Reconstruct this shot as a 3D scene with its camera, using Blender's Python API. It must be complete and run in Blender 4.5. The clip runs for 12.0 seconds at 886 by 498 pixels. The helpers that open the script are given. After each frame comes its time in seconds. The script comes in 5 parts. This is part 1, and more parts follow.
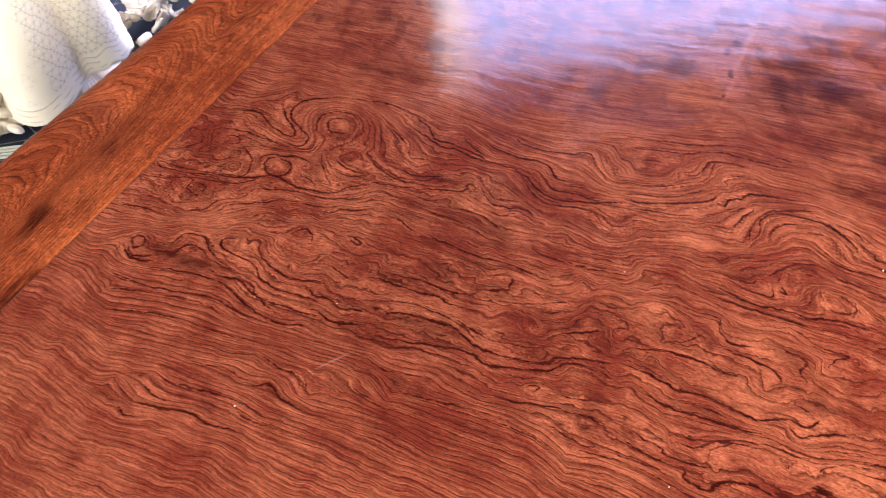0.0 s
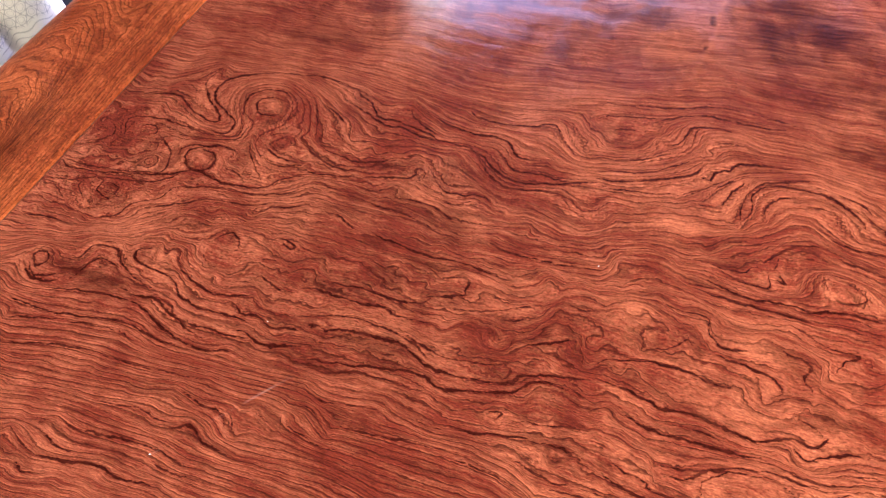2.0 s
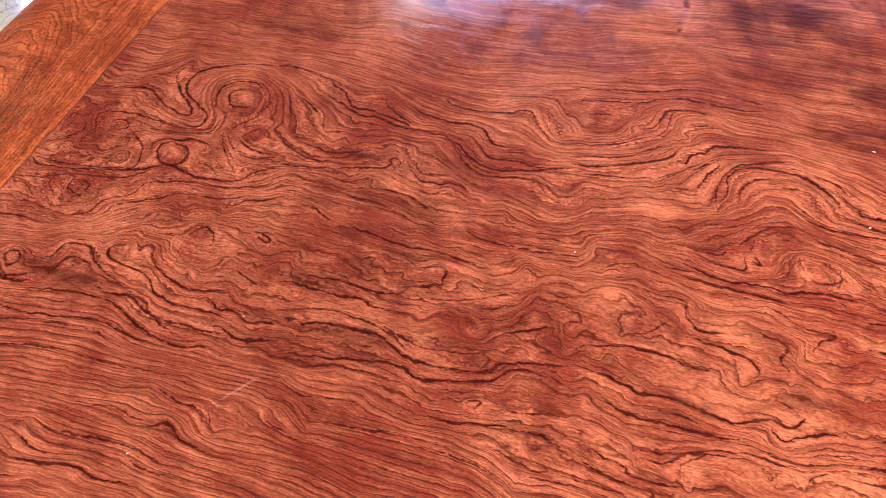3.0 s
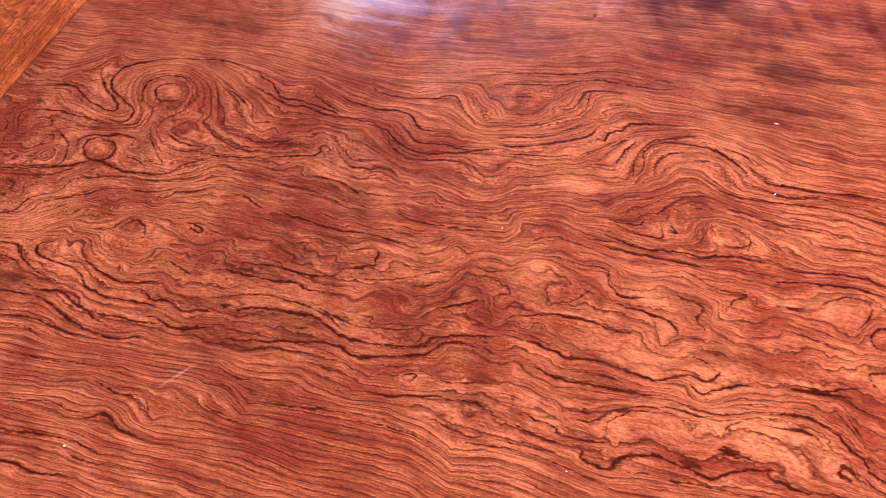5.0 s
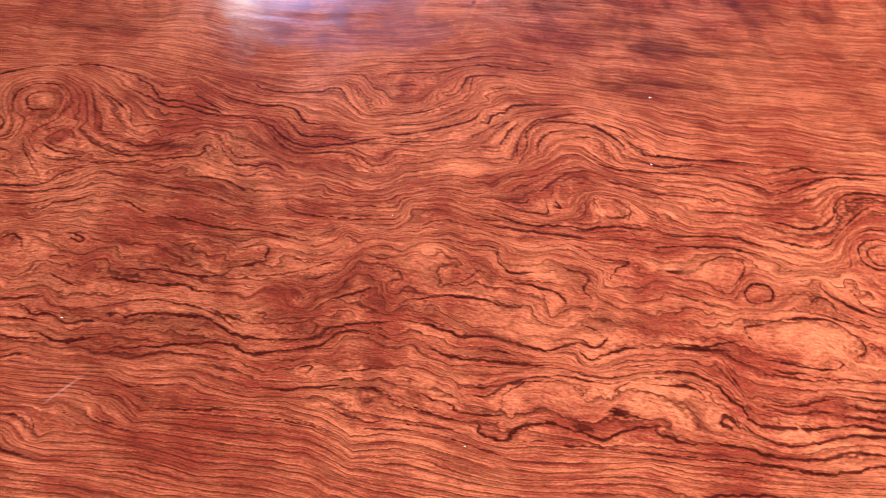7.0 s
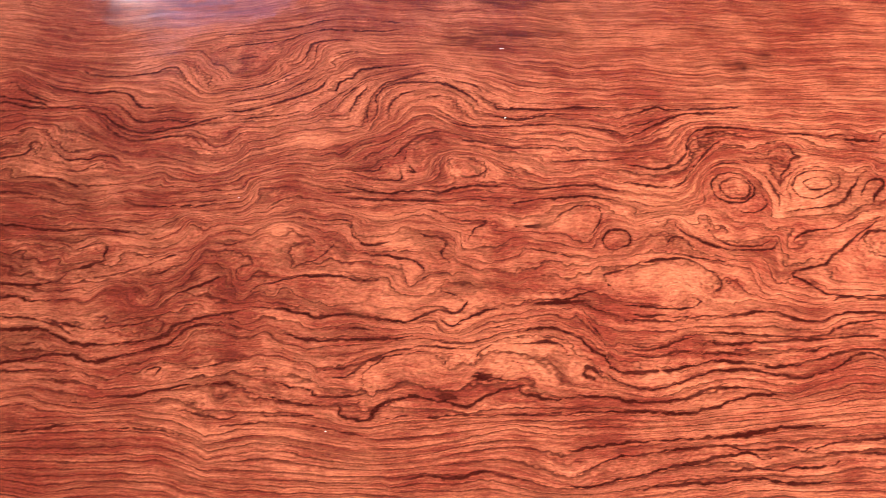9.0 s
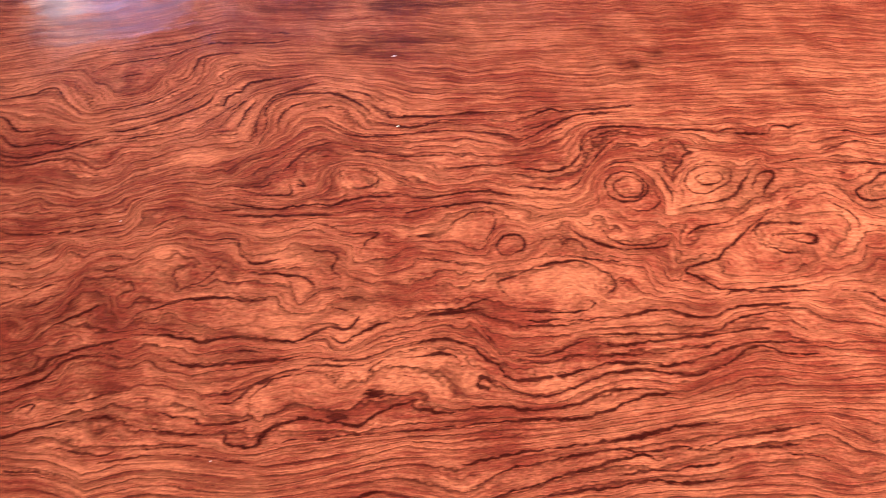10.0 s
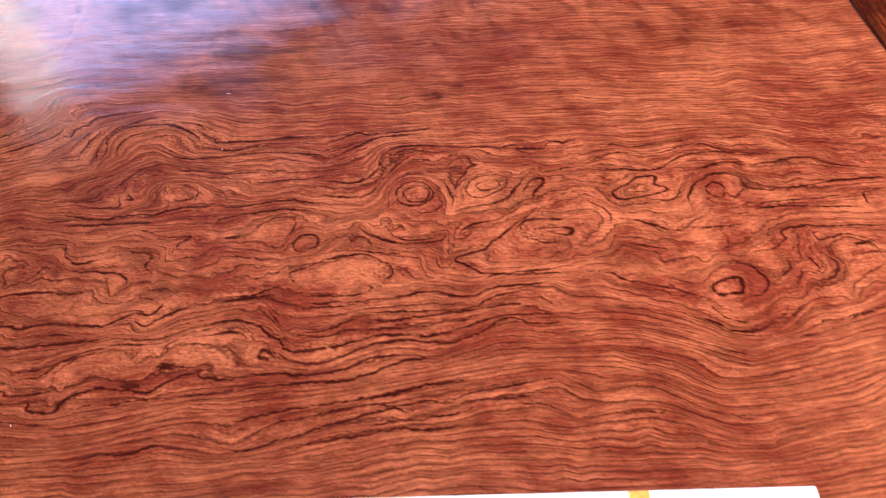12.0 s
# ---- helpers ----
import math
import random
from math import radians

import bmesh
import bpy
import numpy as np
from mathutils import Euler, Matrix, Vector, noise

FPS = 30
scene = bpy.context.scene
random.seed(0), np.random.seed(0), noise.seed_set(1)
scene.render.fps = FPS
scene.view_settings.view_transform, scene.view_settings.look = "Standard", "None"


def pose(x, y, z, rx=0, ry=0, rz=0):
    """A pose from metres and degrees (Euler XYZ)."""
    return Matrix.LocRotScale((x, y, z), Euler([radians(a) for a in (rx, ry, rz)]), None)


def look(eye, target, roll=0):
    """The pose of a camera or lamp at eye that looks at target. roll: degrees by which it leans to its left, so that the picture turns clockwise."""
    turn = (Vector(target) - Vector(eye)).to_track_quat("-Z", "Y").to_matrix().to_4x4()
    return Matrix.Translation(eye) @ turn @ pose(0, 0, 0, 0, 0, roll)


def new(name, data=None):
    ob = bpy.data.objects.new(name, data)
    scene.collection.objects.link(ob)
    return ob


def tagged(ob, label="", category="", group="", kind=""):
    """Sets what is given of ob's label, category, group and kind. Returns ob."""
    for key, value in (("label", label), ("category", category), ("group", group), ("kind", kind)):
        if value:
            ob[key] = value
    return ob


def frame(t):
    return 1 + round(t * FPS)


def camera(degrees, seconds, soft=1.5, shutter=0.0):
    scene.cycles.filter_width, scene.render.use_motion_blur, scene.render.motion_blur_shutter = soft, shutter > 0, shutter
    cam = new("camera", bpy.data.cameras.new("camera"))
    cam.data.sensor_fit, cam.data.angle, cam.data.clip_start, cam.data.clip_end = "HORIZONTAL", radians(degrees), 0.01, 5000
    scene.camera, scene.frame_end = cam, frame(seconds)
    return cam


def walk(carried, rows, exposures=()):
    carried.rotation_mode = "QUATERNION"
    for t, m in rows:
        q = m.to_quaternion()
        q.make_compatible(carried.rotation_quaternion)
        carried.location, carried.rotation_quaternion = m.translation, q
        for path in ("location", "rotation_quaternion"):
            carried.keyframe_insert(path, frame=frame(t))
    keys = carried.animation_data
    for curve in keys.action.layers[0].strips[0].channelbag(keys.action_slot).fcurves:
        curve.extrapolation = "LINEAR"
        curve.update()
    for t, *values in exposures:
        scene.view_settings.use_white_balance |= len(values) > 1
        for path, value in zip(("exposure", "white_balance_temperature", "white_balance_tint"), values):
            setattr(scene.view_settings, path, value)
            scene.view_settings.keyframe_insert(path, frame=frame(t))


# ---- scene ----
cam = camera(59.5, 12.0, soft=1.15, shutter=0.65)
PATH = [
    (0, (0.331, -0.414, 1.343), (-0.334, 0.742, -0.147), -6.1),
    (0.5, (0.335, -0.429, 1.346), (-0.369, 0.74, -0.115), -5.4),
    (1, (0.336, -0.4, 1.338), (-0.339, 0.77, -0.137), -5.2),
    (1.5, (0.33, -0.34, 1.316), (-0.279, 0.801, -0.209), -6.5),
    (2, (0.323, -0.309, 1.292), (-0.291, 0.757, -0.285), -9.4),
    (2.5, (0.322, -0.303, 1.289), (-0.276, 0.742, -0.308), -10.0),
    (3, (0.329, -0.303, 1.289), (-0.245, 0.752, -0.311), -9.7),
    (5, (0.346, -0.323, 1.292), (-0.089, 0.781, -0.318), -6.5),
    (5.5, (0.351, -0.33, 1.296), (-0.034, 0.795, -0.312), -5.2),
    (6, (0.355, -0.336, 1.301), (0.009, 0.813, -0.3), -4.3),
    (6.5, (0.363, -0.337, 1.294), (0.061, 0.828, -0.303), -3.5),
    (7, (0.374, -0.328, 1.287), (0.131, 0.821, -0.332), -3.0),
    (8.8, (0.42, -0.302, 1.269), (0.354, 0.783, -0.41), -1.9),
    (9, (0.43, -0.305, 1.269), (0.372, 0.787, -0.405), -1.8),
    (9.5, (0.445, -0.302, 1.267), (0.44, 0.802, -0.401), -0.7),
    (10, (0.478, -0.295, 1.259), (0.532, 0.811, -0.406), 0.1),
    (10.5, (0.519, -0.306, 1.258), (0.602, 0.867, -0.36), -0.6),
    (11, (0.562, -0.357, 1.276), (0.669, 0.879, -0.293), -0.2),
    (11.5, (0.6, -0.382, 1.279), (0.697, 0.896, -0.256), 0.0),
    (12, (0.623, -0.411, 1.285), (0.736, 0.865, -0.252), 0.3),
]
walk(cam, [(t, look(eye, target, roll)) for t, eye, target, roll in PATH], [(0.0, 1.60), (0.3, 1.31), (0.5, 1.19), (1.5, 1.20), (2.1, 1.89), (5.0, 2.12), (7.2, 2.07), (10.2, 1.82), (11.0, 1.46), (12.0, 1.40)])

# ---- world, sun and large lights ----
TOP = 0.78                      # height of the table top
SUN_EL, SUN_AZ = 48.0, 200.0    # the sun stands behind the building
world = bpy.data.worlds.new("world")
world.use_nodes = True
scene.world = world
sky = world.node_tree.nodes.new("ShaderNodeTexSky")
sky.sky_type, sky.sun_disc = "NISHITA", False
sky.sun_elevation, sky.sun_rotation = radians(SUN_EL), radians(SUN_AZ)
world.node_tree.links.new(sky.outputs[0], world.node_tree.nodes["Background"].inputs[0])
world.node_tree.nodes["Background"].inputs[1].default_value = 0.15
sun = new("sun", bpy.data.lights.new("sun", "SUN"))
sun.data.energy, sun.data.angle, sun.data.color = 4.0, radians(0.5), (1.0, 0.93, 0.84)
sun_way = Vector((math.sin(radians(SUN_AZ)) * math.cos(radians(SUN_EL)), math.cos(radians(SUN_AZ)) * math.cos(radians(SUN_EL)), math.sin(radians(SUN_EL))))
sun.matrix_world = look(sun_way * 30, (0, 0, 0))


def opening_fill(name, eye, target, width, height, watts, colour):
    """An added lamp in one of the hall's openings, standing in for sky light."""
    lamp = new(name, bpy.data.lights.new(name, "AREA"))
    lamp.data.shape, lamp.data.size, lamp.data.size_y = "RECTANGLE", width, height
    lamp.data.energy, lamp.data.color = watts, colour
    lamp.matrix_world = look(eye, target)
    return lamp


# added fill: front and east openings are unseen, north brightens the statue
opening_fill("fill_front", (-1.8, -3.9, 1.9), (-0.9, 2.0, 0.7), 4.0, 3.0, 76, (1.0, 0.93, 0.84))
opening_fill("fill_east", (2.95, -0.5, 1.85), (-0.2, 0.3, 0.8), 3.2, 1.7, 126, (1.0, 0.93, 0.82))
opening_fill("fill_north", (-1.2, 5.45, 1.5), (-1.2, 0.6, 0.5), 2.8, 2.2, 165, (1.0, 0.94, 0.84))


# ---- materials ----
class Net:
    """Short hand for a node material."""

    def __init__(self, name):
        self.mat = bpy.data.materials.new(name)
        self.mat.use_nodes = True
        self.tree = self.mat.node_tree
        self.bsdf = self.tree.nodes["Principled BSDF"]

    def put(self, socket, value):
        if isinstance(value, bpy.types.NodeSocket):
            self.tree.links.new(value, socket)
        else:
            socket.default_value = value

    def set(self, **values):
        for key, value in values.items():
            self.put(self.bsdf.inputs[key.replace("_", " ")], value)

    def math(self, op, a, b=0.0, c=0.0, clamp=False):
        node = self.tree.nodes.new("ShaderNodeMath")
        node.operation, node.use_clamp = op, clamp
        for i, value in enumerate((a, b, c)):
            self.put(node.inputs[i], value)
        return node.outputs[0]

    def span(self, value, a, b, lo=0.0, hi=1.0, smooth=True):
        node = self.tree.nodes.new("ShaderNodeMapRange")
        node.interpolation_type = "SMOOTHSTEP" if smooth else "LINEAR"
        for i, v in enumerate((value, a, b, lo, hi)):
            self.put(node.inputs[i], v)
        return node.outputs[0]

    def mix(self, factor, a, b, blend="MIX"):
        node = self.tree.nodes.new("ShaderNodeMix")
        node.data_type, node.blend_type, node.clamp_factor = "RGBA", blend, True
        self.put(node.inputs[0], factor)
        for socket, v in ((node.inputs[6], a), (node.inputs[7], b)):
            self.put(socket, v if isinstance(v, bpy.types.NodeSocket) else (*v, 1.0))
        return node.outputs[2]

    def attribute(self, name):
        node = self.tree.nodes.new("ShaderNodeAttribute")
        node.attribute_name = name
        return node.outputs["Fac"]

    def vector(self, x, y, z=0.0):
        node = self.tree.nodes.new("ShaderNodeCombineXYZ")
        for i, value in enumerate((x, y, z)):
            self.put(node.inputs[i], value)
        return node.outputs[0]

    def place(self):
        return self.tree.nodes.new("ShaderNodeTexCoord").outputs["Object"]

    def noise(self, vector, scale=1.0, detail=2.0, rough=0.5, flat=True):
        node = self.tree.nodes.new("ShaderNodeTexNoise")
        node.noise_dimensions = "2D" if flat else "3D"
        self.put(node.inputs["Vector"], vector)
        self.put(node.inputs["Scale"], scale)
        self.put(node.inputs["Detail"], detail)
        self.put(node.inputs["Roughness"], rough)
        return node.outputs[0]

    def voronoi(self, vector, scale, feature="F1", output=0):
        node = self.tree.nodes.new("ShaderNodeTexVoronoi")
        node.feature = feature
        self.put(node.inputs["Vector"], vector)
        self.put(node.inputs["Scale"], scale)
        return node.outputs[output]

    def bump(self, height, strength, distance):
        node = self.tree.nodes.new("ShaderNodeBump")
        self.put(node.inputs["Height"], height)
        node.inputs["Strength"].default_value, node.inputs["Distance"].default_value = strength, distance
        self.put(self.bsdf.inputs["Normal"], node.outputs[0])
        return node.outputs[0]


def lacquered_wood(name, pale, middle, dark, spacing, depth=1.0, gloss=1.0, brushed=0.42):
    """Rosewood under lacquer. The boards carry the field of their growth rings, the way along them, burl, stain with
    painted shade, vein and scar.
    """
    n = Net(name)
    ring_field, along, burl, stain_shade, vein, scar = (n.attribute(a) for a in ("grain", "along", "burl", "stain_shade", "vein", "scar"))
    place = n.place()
    across, opened, steep = n.attribute("across"), n.attribute("open"), n.attribute("steep")
    # straight fibres that run through the slab whatever its rings do, and feather their edges
    run = n.math("MULTIPLY_ADD", ring_field, 0.75, n.math("MULTIPLY", across, 0.25))
    dash = n.noise(n.vector(n.math("MULTIPLY", along, 42.0), n.math("MULTIPLY", run, 760.0)), 1.0, 4.0, 0.68)
    jag = n.noise(n.vector(n.math("MULTIPLY", along, 65.0), n.math("MULTIPLY", run, 150.0)), 1.0, 2.0, 0.55)
    jag = n.math("MULTIPLY", n.math("SUBTRACT", jag, 0.5), n.math("MULTIPLY_ADD", n.math("MULTIPLY", burl, n.math("MULTIPLY_ADD", opened, -0.6, 1.0)), 0.0060, 0.0015))
    nick = n.math("SUBTRACT", n.noise(n.vector(n.math("MULTIPLY", along, 210.0), n.math("MULTIPLY", across, 300.0)), 1.0, 2.0, 0.6), 0.5)
    jag = n.math("MULTIPLY_ADD", nick, 0.0007, jag)
    f = n.math("ADD", ring_field, n.math("MULTIPLY_ADD", n.math("SUBTRACT", dash, 0.5), 0.0011, jag))
    strip = lambda sx, sf: n.vector(n.math("MULTIPLY", along, sx), n.math("MULTIPLY", f, sf))
    level = n.math("MULTIPLY_ADD", f, 0.55, n.math("MULTIPLY", across, 0.45))
    hair = lambda sx, sf: n.vector(n.math("MULTIPLY", along, sx), n.math("MULTIPLY", level, sf))

    def rings(pitch, wander, start, stop, seen):
        """Growth rings: a slow darkening that ends at a sharp edge, stronger and weaker along the way."""
        shift = n.noise(strip(3.0 + 0.004 / pitch, 0.16 / pitch), 1.0, 2.0)
        saw = n.math("FRACT", n.math("MULTIPLY_ADD", f, 1.0 / pitch, n.math("MULTIPLY", shift, wander)))
        edge = n.math("MULTIPLY", steep, n.span(saw, 1.0, stop))
        line = n.math("MULTIPLY", edge, n.span(saw, n.math("MULTIPLY_ADD", opened, 0.74 - start, start), 0.94))
        level = n.noise(strip(5.0 + 0.03 / pitch, 0.33 / pitch), 1.0, 3.0, 0.6)
        return n.math("MULTIPLY", line, n.span(level, *seen)), n.math("MULTIPLY", n.math("MULTIPLY", edge, n.span(saw, 0.05, 0.95)), n.span(level, 0.62, 0.36, 0.25, 1.0))

    bold, shade = rings(spacing, 2.4, 0.66, 0.965, (0.30, 0.50))
    middling, half_shade = rings(spacing * 0.46, 2.2, 0.50, 0.955, (0.34, 0.54))
    thin = rings(spacing * 0.21, 2.2, 0.30, 0.90, (0.38, 0.60))[0]
    # fibres, open pores, and the figure that crosses the grain
    fibre = n.noise(hair(30.0, 900.0), 1.0, 3.0, 0.65)
    pore = n.span(n.noise(hair(110.0, 1700.0), 1.0, 1.0), 0.64, 0.74)
    patch = n.noise(place, 9.0, 3.0, 0.6)
    broad = n.noise(strip(7.0, 80.0), 1.0, 4.0, 0.65)
    figure = n.noise(n.vector(n.math("MULTIPLY", along, 17.0), n.math("MULTIPLY", ring_field, 13.0)), 1.0, 2.0, 0.55)
    far = n.span(ring_field, 0.20, 0.34)
    curl = n.noise(n.vector(n.math("MULTIPLY_ADD", ring_field, 14.0, n.math("MULTIPLY", along, 38.0)), n.math("MULTIPLY", ring_field, 21.0)), 1.0, 2.0, 0.5)
    grit = n.noise(hair(260.0, 1500.0), 1.0, 2.0, 0.6)
    tone = n.math("MULTIPLY_ADD", n.math("SUBTRACT", patch, 0.5), 1.0, n.math("MULTIPLY_ADD", broad, 0.75, 0.225))
    band = n.noise(strip(20.0, 230.0), 1.0, 3.0, 0.55)
    tone = n.math("MULTIPLY_ADD", n.math("SUBTRACT", band, 0.5), 0.75, tone)
    tone = n.math("ADD", tone, n.math("MULTIPLY_ADD", n.math("SUBTRACT", fibre, 0.5), 0.5, n.math("MULTIPLY", n.math("SUBTRACT", dash, 0.5), 1.1)))
    tone = n.math("ADD", tone, n.math("MULTIPLY_ADD", n.math("SUBTRACT", curl, 0.5), 0.36, n.math("MULTIPLY", n.math("SUBTRACT", grit, 0.5), 0.45)))
    # burled wood is more varied
    wild = n.math("MULTIPLY", burl, n.math("SUBTRACT", 1.0, opened))
    tone = n.math("MULTIPLY_ADD", n.math("SUBTRACT", tone, 0.60), n.math("MULTIPLY_ADD", wild, 0.8, 1.0), 0.60)
    tone = n.span(tone, 0.32, 0.92, smooth=False)
    base = n.mix(tone, middle, pale)
    base = n.mix(n.math("MULTIPLY", n.span(figure, 0.54, 0.74), n.math("MULTIPLY", far, 0.5)), base, dark)
    brush = n.span(n.noise(strip(13.0, 165.0), 1.0, 3.0, 0.6), 0.50, 0.68)
    base = n.mix(n.math("MULTIPLY", brush, brushed), base, dark)
    base = n.mix(n.math("MULTIPLY", n.span(curl, 0.50, 0.30), n.math("MULTIPLY_ADD", far, 0.34, 0.10)), base, dark)
    base = n.mix(n.math("MULTIPLY", stain_shade, n.span(fibre, 0.25, 0.7, 0.55, 0.85)), base, dark)
    red = tuple(0.55 * d + 0.45 * m for d, m in zip(dark, middle))
    base = n.mix(n.math("MULTIPLY", shade, 0.34 * depth), base, red)
    base = n.mix(n.math("MULTIPLY", half_shade, 0.14 * depth), base, red)
    base = n.mix(n.math("MULTIPLY", thin, n.math("MULTIPLY_ADD", opened, -0.20 * depth, n.math("MULTIPLY_ADD", far, 0.35, 0.34 * depth))), base, red)
    base = n.mix(n.math("MULTIPLY", middling, n.math("MULTIPLY_ADD", opened, -0.18 * depth, 0.58 * depth)), base, red)
    base = n.mix(n.math("MULTIPLY", bold, n.math("MULTIPLY_ADD", n.attribute("drawn"), 0.30 * depth, 0.45 * depth)), base, dark)
    base = n.mix(n.math("MULTIPLY", n.span(dash, 0.55, 0.70), n.math("MULTIPLY_ADD", wild, 0.25, 0.44)), base, dark)
    base = n.mix(n.math("MULTIPLY", pore, 0.35), base, dark)
    # veins: a reddish halo, a ragged core that comes and goes
    waver = n.noise(n.vector(n.math("MULTIPLY", along, 45.0), n.math("MULTIPLY", across, 45.0)), 1.0, 2.0, 0.6)
    ragged = n.math("MULTIPLY_ADD", nick, 0.60, n.math("MULTIPLY", n.math("SUBTRACT", dash, 0.5), -0.40))
    line = n.math("ADD", n.attribute("line"), ragged)
    base = n.mix(n.math("MULTIPLY", n.span(line, 0.35, 0.85), 0.60), base, red)
    base = n.mix(n.math("MULTIPLY", n.span(line, 0.62, 0.82), n.span(waver, 0.30, 0.60, 0.62, 0.96)), base, dark)
    feather = n.math("ADD", vein, ragged)
    base = n.mix(n.math("MULTIPLY", n.span(feather, 0.10, 0.80), 0.60), base, red)
    base = n.mix(n.math("MULTIPLY", n.span(feather, 0.58, 0.76), n.span(waver, 0.30, 0.55, 0.80, 0.98)), base, dark)
    base = n.mix(n.math("MULTIPLY", n.attribute("pale"), n.math("MULTIPLY", n.span(grit, 0.3, 0.6, 0.5, 0.8), n.span(broad, 0.38, 0.60))), base, pale)
    # the deepest stains and painted dark areas cover lines and all
    base = n.mix(n.math("MULTIPLY", n.span(stain_shade, 0.38, 0.85), n.span(band, 0.35, 0.65, 1.0, 0.45)), base, dark)
    # fine silky fibres
    silk = n.noise(hair(95.0, 1250.0), 1.0, 3.0, 0.7)
    base = n.mix(1.0, base, n.span(silk, 0.30, 0.70, 0.70, 1.30, smooth=False), "MULTIPLY")
    fleck = n.noise(hair(420.0, 1600.0), 1.0, 2.0, 0.65)
    base = n.mix(1.0, base, n.span(fleck, 0.30, 0.70, 0.76, 1.24, smooth=False), "MULTIPLY")
    base = n.mix(n.math("MULTIPLY", scar, 0.15), base, pale)
    base = n.mix(n.math("MULTIPLY", n.attribute("scratch"), 0.16), base, (0.75, 0.50, 0.40))
    n.set(Base_Color=base, Roughness=n.span(fibre, 0.3, 0.7, 0.40, 0.55), Specular_IOR_Level=0.005,
          Coat_Weight=n.math("MULTIPLY", n.span(dash, 0.36, 0.62, 0.72 * gloss, 0.36 * gloss), n.span(stain_shade, 0.3, 0.9, 1.0, 0.65)), Coat_Roughness=n.span(n.noise(place, 16.0, 3.0, 0.6), 0.35, 0.65, 0.055, 0.14), Coat_IOR=1.42)
    relief = n.math("MULTIPLY_ADD", bold, -0.3, n.math("MULTIPLY", fibre, 0.30))
    relief = n.math("MULTIPLY_ADD", n.noise(strip(6.0, 30.0), 1.0, 1.0), 2.0, relief)
    relief = n.math("MULTIPLY_ADD", scar, 1.6, relief)
    n.bump(relief, 0.16, 0.0012)
    ripple = n.math("MULTIPLY_ADD", n.noise(strip(7.0, 34.0), 1.0, 1.5), 2.6, n.math("MULTIPLY", fibre, 0.24))
    coat = n.tree.nodes.new("ShaderNodeBump")
    n.put(coat.inputs["Height"], n.math("MULTIPLY_ADD", scar, 0.8, ripple))
    coat.inputs["Strength"].default_value, coat.inputs["Distance"].default_value = 0.09, 0.0012
    n.tree.links.new(coat.outputs[0], n.bsdf.inputs["Coat Normal"])
    return n.mat


SLAB = lacquered_wood("slab_rosewood", (0.445, 0.128, 0.056), (0.172, 0.0275, 0.0142), (0.028, 0.0025, 0.0015), 0.0054)
RAIL = lacquered_wood("rail_rosewood", (0.39, 0.091, 0.027), (0.20, 0.037, 0.012), (0.030, 0.0042, 0.0022), 0.0050, 0.8, 0.12, 0.36)


def plain(name, colour, rough, scale=20.0, change=0.25, relief=0.0, metal=0.0):
    n = Net(name)
    place = n.place()
    mottle = n.math("ADD", n.math("MULTIPLY", n.noise(place, scale, 4.0, 0.6, False), 0.6), n.math("MULTIPLY", n.noise(place, scale * 0.13, 2.0, 0.5, False), 0.4))
    n.set(Base_Color=n.mix(n.span(mottle, 0.3, 0.7), tuple(c * (1 - change) for c in colour), tuple(min(0.9, c * (1 + change)) for c in colour)),
          Roughness=rough, Metallic=metal)
    if relief:
        n.bump(mottle, 0.5, relief)
    return n.mat


CONCRETE = plain("concrete", (0.30, 0.29, 0.27), 0.7, 9.0, 0.25, 0.002)
# unseen walls and ceiling, nearly black to keep haze off the lacquer
UNSEEN_WALL = plain("unseen_wall", (0.034, 0.028, 0.024), 0.8, 5.0, 0.12, 0.002)
UNSEEN_CEILING = plain("unseen_ceiling", (0.03, 0.024, 0.02), 0.8, 6.0, 0.3)
GROUND = plain("yard_ground", (0.22, 0.21, 0.19), 0.9, 2.0, 0.3)
WHITE = plain("white_glaze", (0.80, 0.80, 0.79), 0.18, 30.0, 0.03)
GOLD = plain("gold_brown_paint", (0.55, 0.30, 0.06), 0.35, 300.0, 0.3)
n = Net("carved_cream")
rise, around = n.attribute("up"), n.attribute("around")
pattern = n.vector(around, rise)
# fields of carved hexagons with rosettes, and of key fret
wobble = n.math("MULTIPLY_ADD", n.noise(pattern, 30.0, 1.0), 0.006, -0.003)
pa, pr = n.math("ADD", around, wobble), n.math("ADD", rise, n.math("MULTIPLY_ADD", n.noise(pattern, 26.0, 1.0), -0.006, 0.003))
PITCH = 0.023
wave = lambda degrees: n.math("COSINE", n.math("ADD", n.math("MULTIPLY", pa, 7.255 / PITCH * math.cos(radians(degrees))), n.math("MULTIPLY", pr, 7.255 / PITCH * math.sin(radians(degrees)))))
hexes = n.math("ADD", wave(90), n.math("ADD", wave(30), wave(150)))
at_level = lambda level, wide: n.span(n.math("ABSOLUTE", n.math("SUBTRACT", hexes, level)), wide, 0.3 * wide)
rosettes = n.math("MAXIMUM", at_level(-0.85, 0.36), n.math("MULTIPLY", at_level(0.9, 0.40), 0.75))
saw = lambda v, pitch: n.math("PINGPONG", v, 0.5 * pitch)
check = n.math("GREATER_THAN", n.math("MULTIPLY", n.math("SINE", n.math("MULTIPLY", pa, 190.0)), n.math("SINE", n.math("MULTIPLY", pr, 190.0))), 0.0)
fret = n.math("ADD", n.math("MULTIPLY", check, n.span(saw(pa, 0.0076), 0.0013, 0.0004)), n.math("MULTIPLY", n.math("SUBTRACT", 1.0, check), n.span(saw(pr, 0.0076), 0.0013, 0.0004)))
